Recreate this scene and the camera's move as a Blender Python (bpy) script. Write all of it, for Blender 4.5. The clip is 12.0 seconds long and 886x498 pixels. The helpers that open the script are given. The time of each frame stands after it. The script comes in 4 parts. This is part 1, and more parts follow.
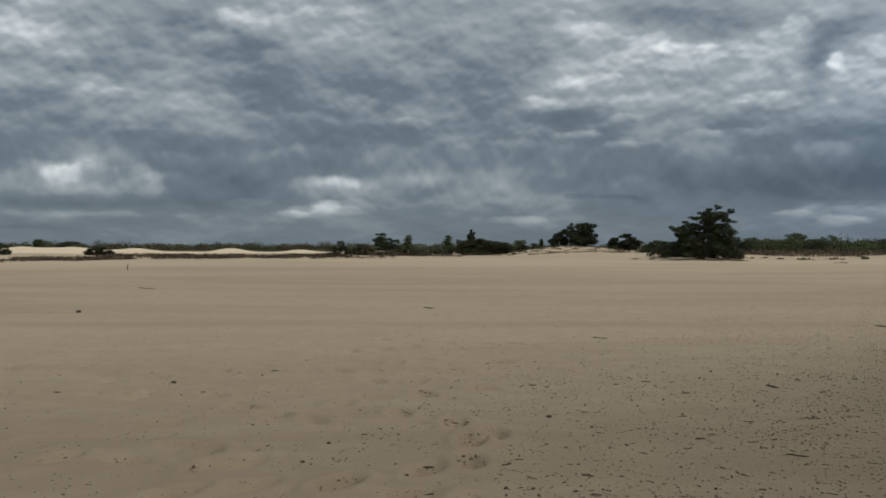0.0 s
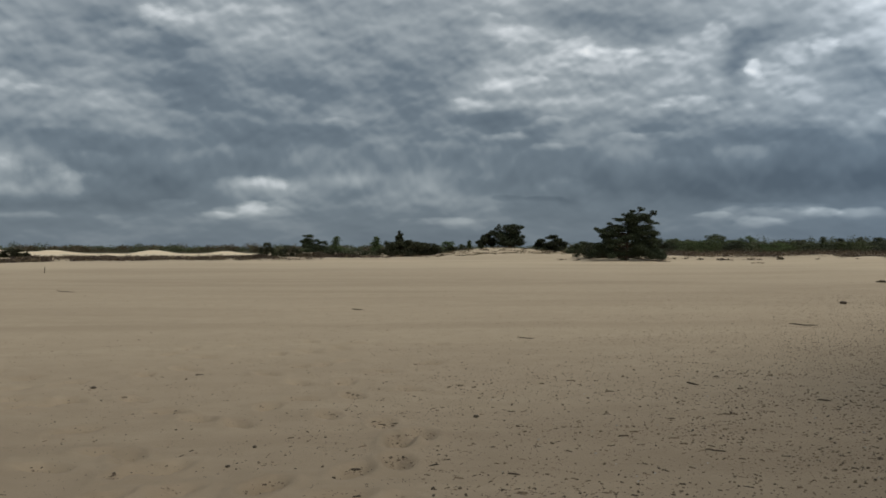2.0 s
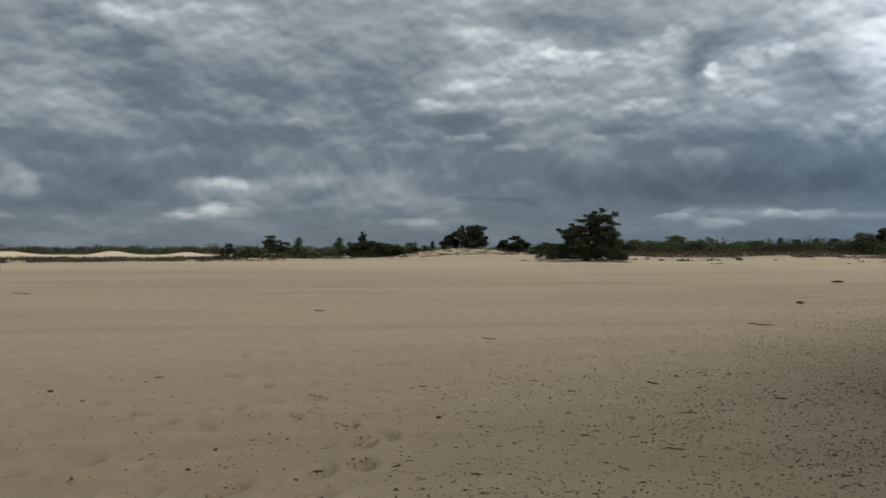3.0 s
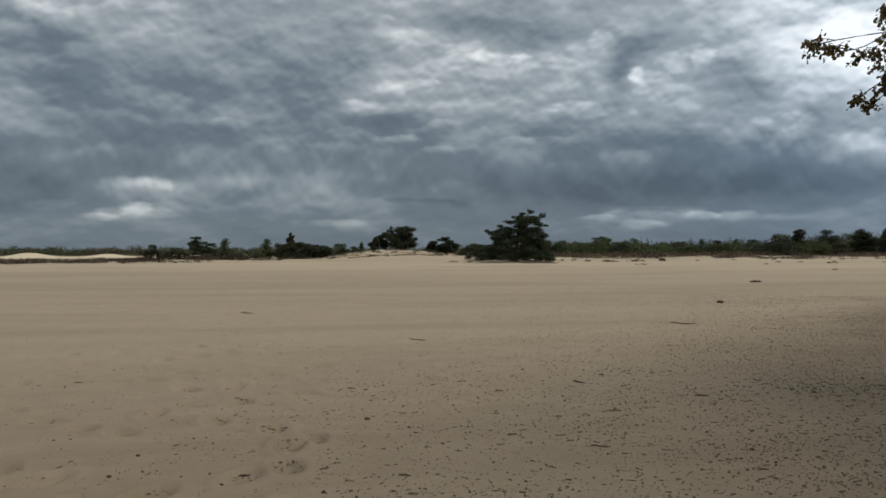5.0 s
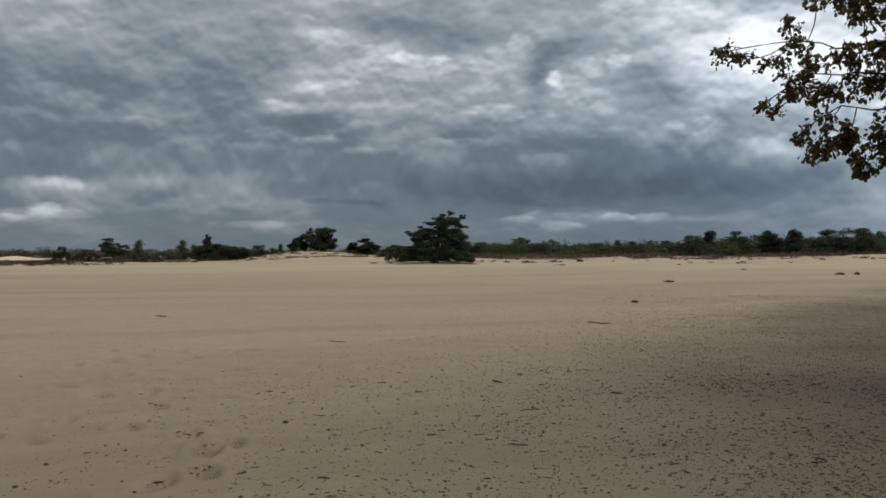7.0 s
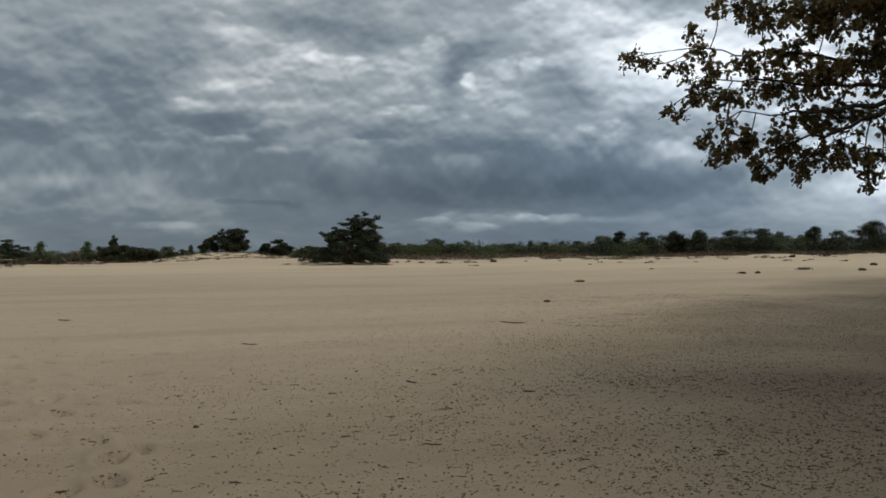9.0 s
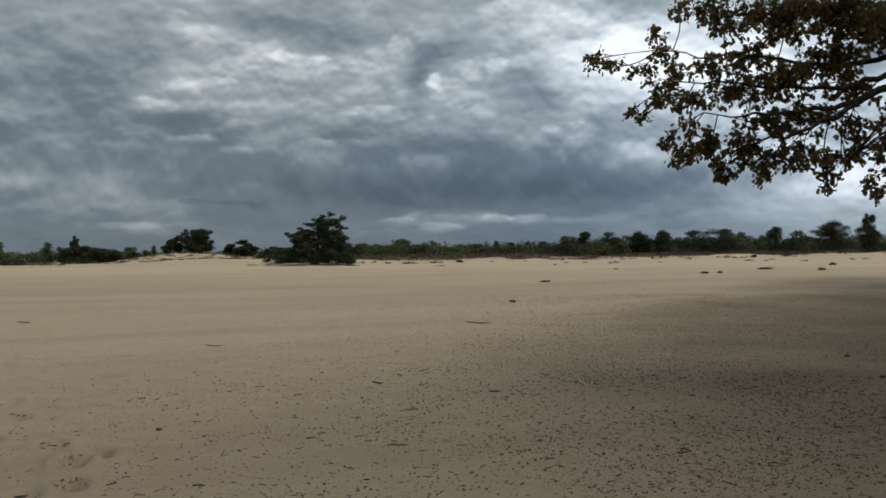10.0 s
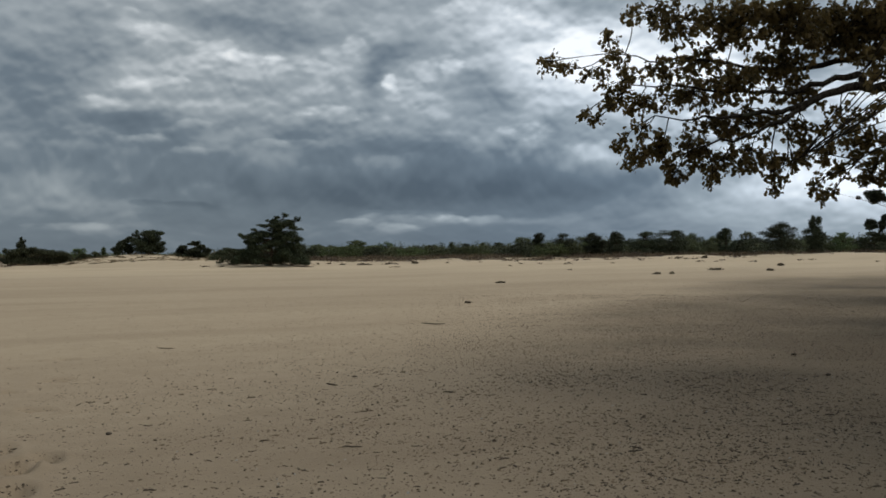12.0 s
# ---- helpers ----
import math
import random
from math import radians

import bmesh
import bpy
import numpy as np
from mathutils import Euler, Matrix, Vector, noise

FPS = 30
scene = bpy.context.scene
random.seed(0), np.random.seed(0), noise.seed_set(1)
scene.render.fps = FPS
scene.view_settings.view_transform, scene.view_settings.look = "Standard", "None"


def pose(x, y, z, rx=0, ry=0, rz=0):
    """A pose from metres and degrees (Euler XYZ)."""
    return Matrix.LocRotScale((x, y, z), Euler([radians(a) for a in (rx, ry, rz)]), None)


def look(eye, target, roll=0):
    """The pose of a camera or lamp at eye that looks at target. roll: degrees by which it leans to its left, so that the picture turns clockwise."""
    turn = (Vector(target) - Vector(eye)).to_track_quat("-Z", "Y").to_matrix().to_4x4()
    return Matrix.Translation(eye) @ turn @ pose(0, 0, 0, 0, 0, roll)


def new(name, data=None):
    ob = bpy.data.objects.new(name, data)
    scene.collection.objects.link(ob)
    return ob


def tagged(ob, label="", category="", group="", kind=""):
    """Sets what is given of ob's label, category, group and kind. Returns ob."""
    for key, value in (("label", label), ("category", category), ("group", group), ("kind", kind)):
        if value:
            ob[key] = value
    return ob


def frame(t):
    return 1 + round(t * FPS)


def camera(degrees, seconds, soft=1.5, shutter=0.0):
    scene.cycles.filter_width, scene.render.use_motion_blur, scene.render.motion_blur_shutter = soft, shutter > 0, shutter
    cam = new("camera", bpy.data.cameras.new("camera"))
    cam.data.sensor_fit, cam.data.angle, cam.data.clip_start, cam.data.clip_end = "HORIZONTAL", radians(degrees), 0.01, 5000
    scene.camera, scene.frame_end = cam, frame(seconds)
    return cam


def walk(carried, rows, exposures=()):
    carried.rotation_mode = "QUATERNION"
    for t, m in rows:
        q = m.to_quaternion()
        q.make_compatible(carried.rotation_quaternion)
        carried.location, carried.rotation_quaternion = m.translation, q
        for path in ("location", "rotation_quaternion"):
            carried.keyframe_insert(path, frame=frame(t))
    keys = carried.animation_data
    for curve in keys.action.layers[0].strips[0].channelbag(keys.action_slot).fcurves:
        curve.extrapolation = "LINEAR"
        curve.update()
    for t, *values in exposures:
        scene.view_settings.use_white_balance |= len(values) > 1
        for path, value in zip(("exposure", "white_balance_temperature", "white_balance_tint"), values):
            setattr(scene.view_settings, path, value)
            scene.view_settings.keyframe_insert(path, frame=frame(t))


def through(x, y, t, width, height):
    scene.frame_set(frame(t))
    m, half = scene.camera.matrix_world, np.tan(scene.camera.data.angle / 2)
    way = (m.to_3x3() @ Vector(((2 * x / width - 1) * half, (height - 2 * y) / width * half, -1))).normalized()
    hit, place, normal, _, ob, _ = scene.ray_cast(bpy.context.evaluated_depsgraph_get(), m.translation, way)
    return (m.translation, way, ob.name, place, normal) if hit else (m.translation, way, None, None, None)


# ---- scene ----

# ---------------------------------------------------------------- camera
FOV = 52.5
# seconds, turn, tilt, lean in degrees: a slow pan on a tripod
PAN = [
    (0, 0.00, 0.00, 0.12), (0.5, -1.12, 0.01, 0.11), (1, -2.50, 0.05, 0.08), (1.5, -3.59, 0.08, 0.04), (2, -4.57, 0.09, 0.01),
    (2.5, -5.66, 0.12, 0.02), (3, -6.91, 0.15, -0.02), (5, -11.42, 0.22, -0.10), (5.5, -12.62, 0.25, -0.14), (6, -13.89, 0.26, -0.15),
    (6.5, -15.08, 0.27, -0.18), (7, -16.49, 0.29, -0.22), (9, -21.92, 0.31, -0.40), (9.5, -23.03, 0.33, -0.44), (10, -24.08, 0.32, -0.48),
    (10.5, -24.58, 0.32, -0.49), (11, -25.36, 0.35, -0.54), (11.5, -26.22, 0.35, -0.52), (12, -26.93, 0.37, -0.53)]
EYE = 1.5
cam = camera(FOV, 12.0, soft=1.7)


def stand(turn, tilt, lean):
    """The head turns round the tripod's axis, a little behind and beside the lens."""
    a = radians(turn)
    x, y = 0.15 * math.cos(a) - 0.11 * math.sin(a), 0.15 * math.sin(a) + 0.11 * math.cos(a)
    ahead = Vector((-math.sin(a), math.cos(a), math.tan(radians(tilt))))
    return look((x, y, EYE), Vector((x, y, EYE)) + ahead, lean)


walk(cam, [(t, stand(a, b, c)) for t, a, b, c in PAN])


# ---------------------------------------------------------------- nodes
def tree_of(owner):
    owner.use_nodes = True
    owner.node_tree.nodes.clear()
    return owner.node_tree


class Net:
    """Short hand for wiring nodes."""

    def __init__(self, owner):
        self.t = tree_of(owner)

    def n(self, kind, **keys):
        node = self.t.nodes.new(kind)
        for k, v in keys.items():
            if k == "op":
                node.operation = v
            elif k == "blend":
                node.blend_type = v
            elif k == "dims":
                node.noise_dimensions = v
            elif k == "attr":
                node.attribute_name = v
        return node

    def link(self, value, socket):
        if isinstance(value, bpy.types.NodeSocket):
            self.t.links.new(value, socket)
        else:
            socket.default_value = value

    def m(self, op, a, b=0.0, c=0.0, clamp=False):
        node = self.n("ShaderNodeMath", op=op)
        node.use_clamp = clamp
        for v, s in zip((a, b, c), node.inputs):
            self.link(v, s)
        return node.outputs[0]

    def v(self, op, a, b=(0, 0, 0), c=None):
        node = self.n("ShaderNodeVectorMath", op=op)
        self.link(a, node.inputs[0])
        self.link(b, node.inputs[1])
        if c is not None:
            self.link(c, node.inputs[2])
        return node.outputs["Value" if op in ("DOT_PRODUCT", "LENGTH") else "Vector"]

    def noise(self, vec, scale, detail=4, rough=0.55, dist=0.0, colour=False):
        node = self.n("ShaderNodeTexNoise")
        self.link(vec, node.inputs["Vector"])
        for k, x in (("Scale", scale), ("Detail", detail), ("Roughness", rough), ("Distortion", dist)):
            node.inputs[k].default_value = x
        return node.outputs["Color" if colour else "Fac"]

    def span(self, x, a, b, lo=0.0, hi=1.0, smooth=True):
        node = self.n("ShaderNodeMapRange")
        node.interpolation_type = "SMOOTHSTEP" if smooth else "LINEAR"
        for v, s in zip((x, a, b, lo, hi), node.inputs):
            self.link(v, s)
        return node.outputs[0]

    def ramp(self, x, stops):
        node = self.n("ShaderNodeValToRGB")
        self.link(x, node.inputs[0])
        e = node.color_ramp.elements
        while len(e) < len(stops):
            e.new(0.5)
        for k, (p, c) in zip(e, stops):
            k.position, k.color = p, (*c, 1)
        return node.outputs[0]

    def mix(self, f, a, b, blend="MIX"):
        node = self.n("ShaderNodeMix", blend=blend)
        node.data_type = "RGBA"
        self.link(f, node.inputs[0])
        self.link(a if isinstance(a, bpy.types.NodeSocket) else (*a, 1), node.inputs[6])
        self.link(b if isinstance(b, bpy.types.NodeSocket) else (*b, 1), node.inputs[7])
        return node.outputs[2]


# ---------------------------------------------------------------- sky and sun
SUN_AZ, SUN_EL = 135.0, 52.0
# soft banks of cloud: bearing, height, half width, half height (degrees), how much lighter or darker
BANKS_A = [
    (-25.4, 6.3, 1.76, 0.39, 0.05), (-25.4, 12.79, 1.76, 1.24, 0.22), (-25.1, 1.22, 1.48, 0.16, -0.08), (-24.5, 2.54, 2.98, 0.29, -0.09), (-24.5, 10.04, 2.09, 0.64, 0.07),
    (-23.3, 11.73, 1.82, 1.27, 0.08), (-22.7, 6.44, 4.6, 0.82, -0.06), (-21.7, 2.06, 6.82, 0.23, 0.09), (-20.4, 13.11, 0.63, 0.96, 0.06), (-20.2, 2.83, 6.02, 0.44, -0.14),
    (-20.2, 10.85, 3.17, 0.52, -0.05), (-19.5, 8.42, 2.56, 0.4, 0.07), (-18.9, 13.22, 1.45, 0.81, -0.09), (-16.0, 6.56, 3.99, 0.96, -0.09), (-15.6, 13.29, 2.0, 0.82, -0.09),
    (-13.6, 4.62, 2.04, 0.63, -0.1), (-11.9, 3.71, 2.76, 0.88, -0.15), (-11.9, 12.57, 1.73, 0.74, -0.09), (-11.2, 10.16, 2.77, 1.71, -0.1), (-9.5, 14.45, 2.1, 0.83, 0.09)]
BANKS_B = [
    (-8.0, 5.18, 4.58, 0.53, -0.08), (-7.7, 9.75, 1.42, 0.42, 0.06), (-6.6, 13.38, 2.84, 1.36, 0.05), (-5.9, 10.65, 3.21, 1.38, -0.13), (-5.2, 14.09, 2.14, 1.35, 0.06),
    (-4.8, 7.35, 4.29, 0.78, -0.07), (-3.4, 4.16, 3.23, 0.43, 0.09), (-0.9, 4.53, 2.16, 0.29, 0.06), (2.0, 7.38, 2.16, 1.42, -0.06), (2.4, 3.64, 5.02, 1.0, 0.06),
    (2.7, 11.06, 2.52, 2.08, -0.12), (5.4, 7.89, 1.43, 1.41, 0.04), (5.6, 11.65, 1.78, 0.83, -0.07), (8.1, 8.31, 2.47, 0.63, -0.13), (8.1, 9.39, 1.77, 0.35, 0.07),
    (10.5, 7.11, 0.91, 0.35, -0.08), (10.5, 9.78, 2.09, 0.31, -0.06), (11.2, 5.8, 5.19, 0.63, -0.06), (12.3, 3.12, 0.76, 0.18, -0.08), (12.9, 11.16, 7.83, 1.76, 0.15)]
BANKS_C = [
    (12.9, 14.17, 3.76, 0.92, -0.14), (14.6, 7.62, 3.03, 1.3, -0.08), (16.5, 13.14, 2.65, 0.72, -0.12), (17.3, 1.79, 2.63, 0.48, 0.05), (18.9, 4.09, 8.34, 1.29, -0.15),
    (19.2, 13.43, 2.57, 1.29, -0.06), (22.7, 3.5, 4.59, 0.93, -0.07), (22.7, 7.03, 3.07, 0.72, -0.06), (22.7, 10.66, 0.61, 1.41, -0.22), (23.9, 12.4, 1.51, 1.26, -0.15),
    (24.0, 15.21, 2.88, 0.67, -0.04), (25.4, 11.01, 1.47, 1.88, 0.09), (25.5, 13.86, 1.8, 1.36, -0.09), (25.6, 9.7, 1.08, 1.05, 0.05), (26.1, 6.8, 3.96, 0.64, -0.11),
    (27.6, 12.12, 1.52, 1.11, 0.09), (29.3, 4.16, 7.87, 1.22, -0.13), (30.1, 10.7, 1.44, 1.39, -0.04), (31.3, 2.09, 2.15, 0.18, 0.11), (32.3, 10.65, 2.15, 1.39, 0.11)]
BANKS_D = [
    (33.4, 13.71, 2.14, 2.03, 0.11), (34.2, 7.87, 0.85, 0.84, -0.13), (34.8, 11.26, 2.83, 2.06, 0.22), (36.5, 3.79, 5.25, 0.99, -0.1), (37.4, 6.06, 3.14, 0.6, 0.09),
    (37.9, 11.82, 2.43, 1.7, 0.3), (41.7, 11.61, 4.04, 2.01, 0.34), (43.3, 3.28, 2.65, 0.62, 0.05), (45.0, 8.73, 6.5, 3.01, 0.3), (48.1, 3.71, 3.13, 0.87, 0.12),
    (49.2, 10.99, 1.39, 0.71, -0.3), (49.7, 4.81, 4.59, 1.98, 0.26), (52.1, 3.73, 2.36, 1.3, 0.3), (54.2, 8.4, 3.42, 2.2, 0.3), (56.9, 3.83, 4.33, 1.86, 0.3)]
# heaped clouds with a crisp upper edge and a fading base, in the same numbers
HEAPS_A = [
    (-24.5, 3.85, 2.24, 1.04, 0.16), (-22.8, 3.9, 1.29, 0.86, 0.1), (-21.3, 9.47, 1.41, 0.78, 0.13), (-20.7, 3.86, 2.84, 1.48, 0.27), (-19.7, 9.24, 1.09, 0.4, 0.13),
    (-17.0, 10.16, 1.38, 0.47, 0.11), (-16.6, 4.07, 1.99, 0.62, 0.1), (-16.5, 5.51, 1.26, 0.48, 0.13), (-14.8, 8.99, 2.19, 0.61, 0.11), (-13.9, 12.8, 1.7, 0.6, 0.12),
    (-12.6, 13.97, 1.3, 0.83, 0.24), (-11.9, 2.76, 1.52, 0.39, 0.12), (-9.6, 2.22, 1.19, 0.25, 0.22), (-8.0, 2.37, 2.26, 0.46, 0.22), (-7.5, 3.77, 2.62, 0.71, 0.19),
    (-7.4, 2.66, 0.92, 0.43, 0.34), (-6.4, 4.1, 1.78, 0.46, 0.12), (-5.5, 2.68, 1.14, 0.54, 0.1), (-5.2, 9.21, 1.14, 0.49, 0.09), (-2.0, 7.98, 1.15, 0.35, 0.12)]
HEAPS_B = [
    (4.2, 1.84, 2.22, 0.29, 0.11), (6.0, 1.63, 1.43, 0.47, 0.1), (6.3, 9.21, 1.35, 0.52, 0.15), (8.1, 14.21, 0.92, 0.5, 0.1), (8.6, 3.33, 0.85, 0.28, -0.12),
    (8.8, 7.14, 1.69, 0.32, 0.13), (8.8, 13.28, 1.69, 0.67, 0.13), (9.8, 10.35, 2.24, 0.52, 0.11), (11.0, 3.27, 1.04, 0.21, -0.13), (11.6, 6.53, 1.45, 0.31, 0.13),
    (11.6, 8.16, 0.9, 0.28, 0.12), (12.3, 3.93, 1.45, 0.63, 0.09), (12.3, 9.38, 2.41, 0.27, 0.06), (12.6, 12.79, 1.44, 0.54, 0.11), (13.0, 7.67, 1.09, 0.69, 0.1),
    (14.6, 12.15, 2.5, 0.43, 0.22), (16.3, 7.02, 1.06, 0.27, 0.09), (16.3, 12.1, 1.13, 0.3, 0.16), (17.6, 8.56, 1.37, 0.37, 0.11), (18.0, 7.03, 1.37, 0.3, 0.08)]
HEAPS_C = [
    (18.4, 11.7, 1.56, 0.46, 0.1), (19.1, 5.3, 1.42, 0.37, 0.06), (19.6, 8.9, 2.05, 0.53, 0.15), (20.5, 12.37, 1.26, 0.71, 0.07), (21.2, 2.16, 0.85, 0.2, 0.24),
    (21.5, 13.09, 0.75, 0.7, 0.13), (22.4, 8.61, 1.36, 0.52, 0.14), (23.3, 10.17, 0.91, 0.77, 0.15), (23.6, 10.78, 0.39, 0.61, 0.32), (23.9, 1.66, 1.15, 0.32, 0.09),
    (24.0, 6.1, 2.16, 0.36, 0.05), (24.2, 1.56, 1.56, 0.36, 0.09), (24.2, 2.18, 3.29, 0.43, 0.13), (24.6, 2.62, 2.88, 0.29, 0.09), (24.8, 11.03, 1.51, 1.11, 0.09),
    (26.5, 9.13, 1.51, 0.46, 0.08), (27.4, 2.27, 1.01, 0.25, 0.26), (27.7, 11.78, 0.65, 0.59, 0.36), (29.4, 14.76, 2.3, 1.08, 0.13), (29.5, 2.18, 1.15, 0.29, 0.22)]
HEAPS_D = [
    (31.2, 7.09, 2.29, 0.85, 0.12), (31.6, 13.69, 1.94, 1.43, 0.12), (32.7, 7.34, 1.36, 0.71, 0.13), (36.2, 6.34, 1.9, 0.7, 0.16), (36.2, 12.58, 2.11, 1.7, 0.24)]
SKY_STRENGTH = 0.1


def cloudy_world():
    world = bpy.data.worlds.new("overcast_sky")
    w = Net(world)
    way = w.n("ShaderNodeTexCoord").outputs["Generated"]
    sep = w.n("ShaderNodeSeparateXYZ")
    w.link(way, sep.inputs[0])
    x, y, z = sep.outputs
    az = w.m("MULTIPLY", w.m("ARCTAN2", x, y), 57.2958)
    el = w.m("MULTIPLY", w.m("ARCSINE", z), 57.2958)
    up = w.m("MAXIMUM", z, 0.0)
    # the cloud deck seen in perspective
    flat = w.m("ADD", up, 0.42)
    comb = w.n("ShaderNodeCombineXYZ")
    w.link(w.m("DIVIDE", x, flat), comb.inputs[0])
    w.link(w.m("DIVIDE", y, flat), comb.inputs[1])
    deck = comb.outputs[0]
    # ragged outlines for the banks
    angles = w.n("ShaderNodeCombineXYZ")
    w.link(az, angles.inputs[0])
    w.link(el, angles.inputs[1])
    flat_low = w.span(el, 0.0, 7.0, 1.7, 1.0)
    tall = w.n("ShaderNodeCombineXYZ")
    w.link(az, tall.inputs[0])
    w.link(w.m("MULTIPLY", el, flat_low), tall.inputs[1])
    view = tall.outputs[0]
    rag = w.v("SUBTRACT", w.noise(w.v("MULTIPLY", view, (0.34, 0.62, 0.0)), 1.0, 5, 0.48, colour=True), (0.5, 0.5, 0.5))
    lean = w.v("MULTIPLY", w.v("MULTIPLY", rag, (1.5, 0.9, 0.0)), w.span(el, 0.0, 9.0, 0.4, 1.0))
    ang = w.v("ADD", angles.outputs[0], lean)
    gnaw = w.m("MULTIPLY", w.m("SUBTRACT", w.noise(w.v("MULTIPLY", view, (0.42, 0.8, 0.0)), 1.0, 6, 0.50), 0.5), 4.2)
    total = 0.0
    for a, e, rw, rh, amp in BANKS_A + BANKS_B + BANKS_C + BANKS_D:
        q = w.v("MULTIPLY_ADD", ang, (1 / rw, 1 / rh, 0), (-a / rw, -e / rh, 0))
        g = w.m("EXPONENT", w.m("MULTIPLY", w.v("DOT_PRODUCT", q, q), -0.8))
        total = w.m("MULTIPLY_ADD", g, amp, total)
    for a, e, rw, rh, amp in HEAPS_A + HEAPS_B + HEAPS_C + HEAPS_D:
        q = w.v("MULTIPLY_ADD", ang, (1 / rw, 1 / rh, 0), (-a / rw, -e / rh, 0))
        edge = w.span(w.m("ADD", w.v("DOT_PRODUCT", q, q), gnaw), 0.2, 1.8, 1.0, 0.0)
        lit = w.span(w.v("DOT_PRODUCT", q, (0.0, 1.0, 0.0)), -1.6, 0.8, 0.1, 1.2)
        total = w.m("MULTIPLY_ADD", w.m("MULTIPLY", edge, lit), amp * (0.62 if amp > 0.16 else 0.85), total)
    # billows lit from above: the rise of the cloud's thickness towards its lower side
    bent = w.v("ADD", view, w.v("MULTIPLY", rag, (0.9, 0.55, 0.0)))
    billow = w.v("MULTIPLY", bent, (0.15, 0.23, 0.0))

    def rise(scale, up, detail, rough):
        return w.m("SUBTRACT", w.noise(billow, scale, detail, rough), w.noise(w.v("ADD", billow, (0.3 * up, up, 0.0)), scale, detail, rough))

    def puff(vec):
        cells = w.n("ShaderNodeTexVoronoi")
        cells.feature, cells.voronoi_dimensions = "SMOOTH_F1", "2D"
        w.link(vec, cells.inputs["Vector"])
        for key, val in (("Scale", 2.6), ("Detail", 2.0), ("Roughness", 0.45), ("Smoothness", 0.5)):
            cells.inputs[key].default_value = val
        return cells.outputs["Distance"]

    heads = w.m("SUBTRACT", puff(w.v("ADD", billow, (0.01, 0.07, 0.0))), puff(billow))
    tone = w.m("MULTIPLY_ADD", w.span(az, -6.0, 30.0), w.span(el, 3.0, 14.0, 0.0, 0.11), w.span(el, 0.0, 16.0, 0.215, 0.44, False))
    tone = w.m("MULTIPLY_ADD", w.m("SUBTRACT", w.noise(billow, 1.0, 4, 0.5), 0.5), 0.30, tone)
    calm = w.span(el, 0.5, 5.5, 0.3, 1.0)
    tone = w.m("MULTIPLY_ADD", w.span(az, 31.0, 47.0), w.span(el, 1.0, 9.0, 0.20, 0.0), tone)
    tone = w.m("MULTIPLY_ADD", rise(1.0, 0.20, 3, 0.4), w.m("MULTIPLY", calm, 0.46), tone)
    tone = w.m("MULTIPLY_ADD", rise(3.0, 0.07, 3, 0.45), w.m("MULTIPLY", calm, 0.17), tone)
    tone = w.m("MULTIPLY_ADD", heads, w.m("MULTIPLY", calm, w.span(total, -0.1, 0.3, 0.20, 0.46)), tone)
    tone = w.m("MULTIPLY_ADD", total, 1.05, tone)
    # brighter towards the veiled sun and overhead
    sun = (math.sin(radians(SUN_AZ)) * math.cos(radians(SUN_EL)), math.cos(radians(SUN_AZ)) * math.cos(radians(SUN_EL)), math.sin(radians(SUN_EL)))
    near = w.v("DOT_PRODUCT", way, sun)
    tone = w.m("MULTIPLY_ADD", w.span(near, 0.60, 1.0), 0.35, tone)
    cloud = w.ramp(tone, [(0.0, (0.078, 0.105, 0.135)), (0.25, (0.143, 0.181, 0.216)), (0.5, (0.328, 0.37, 0.396)), (0.75, (0.66, 0.70, 0.725)), (1.0, (1.05, 1.05, 1.03))])
    # the thinner deck in the east lets more blue through
    cloud = w.mix(w.m("MULTIPLY", w.span(az, 8.0, 42.0), w.span(el, 2.0, 30.0, 1.0, 0.2)), cloud, w.mix(1.0, cloud, (0.92, 1.0, 1.10), "MULTIPLY"))
    sky = w.n("ShaderNodeTexSky")
    sky.sky_type, sky.sun_disc = "NISHITA", False
    sky.sun_elevation, sky.sun_rotation = radians(SUN_EL), radians(SUN_AZ)
    back = w.n("ShaderNodeBackground")
    w.link(sky.outputs[0], back.inputs[0])
    back.inputs[1].default_value = SKY_STRENGTH
    deckb = w.n("ShaderNodeBackground")
    w.link(cloud, deckb.inputs[0])
    deckb.inputs[1].default_value = 1.0
    mixer = w.n("ShaderNodeMixShader")
    mixer.inputs[0].default_value = 0.96
    w.link(back.outputs[0], mixer.inputs[1])
    w.link(deckb.outputs[0], mixer.inputs[2])
    out = w.n("ShaderNodeOutputWorld")
    w.link(mixer.outputs[0], out.inputs[0])
    scene.world = world


cloudy_world()
lamp = bpy.data.lights.new("sun", "SUN")
lamp.energy, lamp.angle, lamp.color = 1.2, radians(50), (1.0, 0.935, 0.81)
sun_ob = new("sun", lamp)
sun_ob.matrix_world = look((math.sin(radians(SUN_AZ)) * 30, math.cos(radians(SUN_AZ)) * 30, 30 * math.tan(radians(SUN_EL))), (0, 0, 0))
scene.view_settings.exposure = 0.0


# ---------------------------------------------------------------- materials
def surface(name):
    mat = bpy.data.materials.new(name)
    w = Net(mat)
    b = w.n("ShaderNodeBsdfPrincipled")
    o = w.n("ShaderNodeOutputMaterial")
    w.link(b.outputs[0], o.inputs[0])
    return mat, w, b


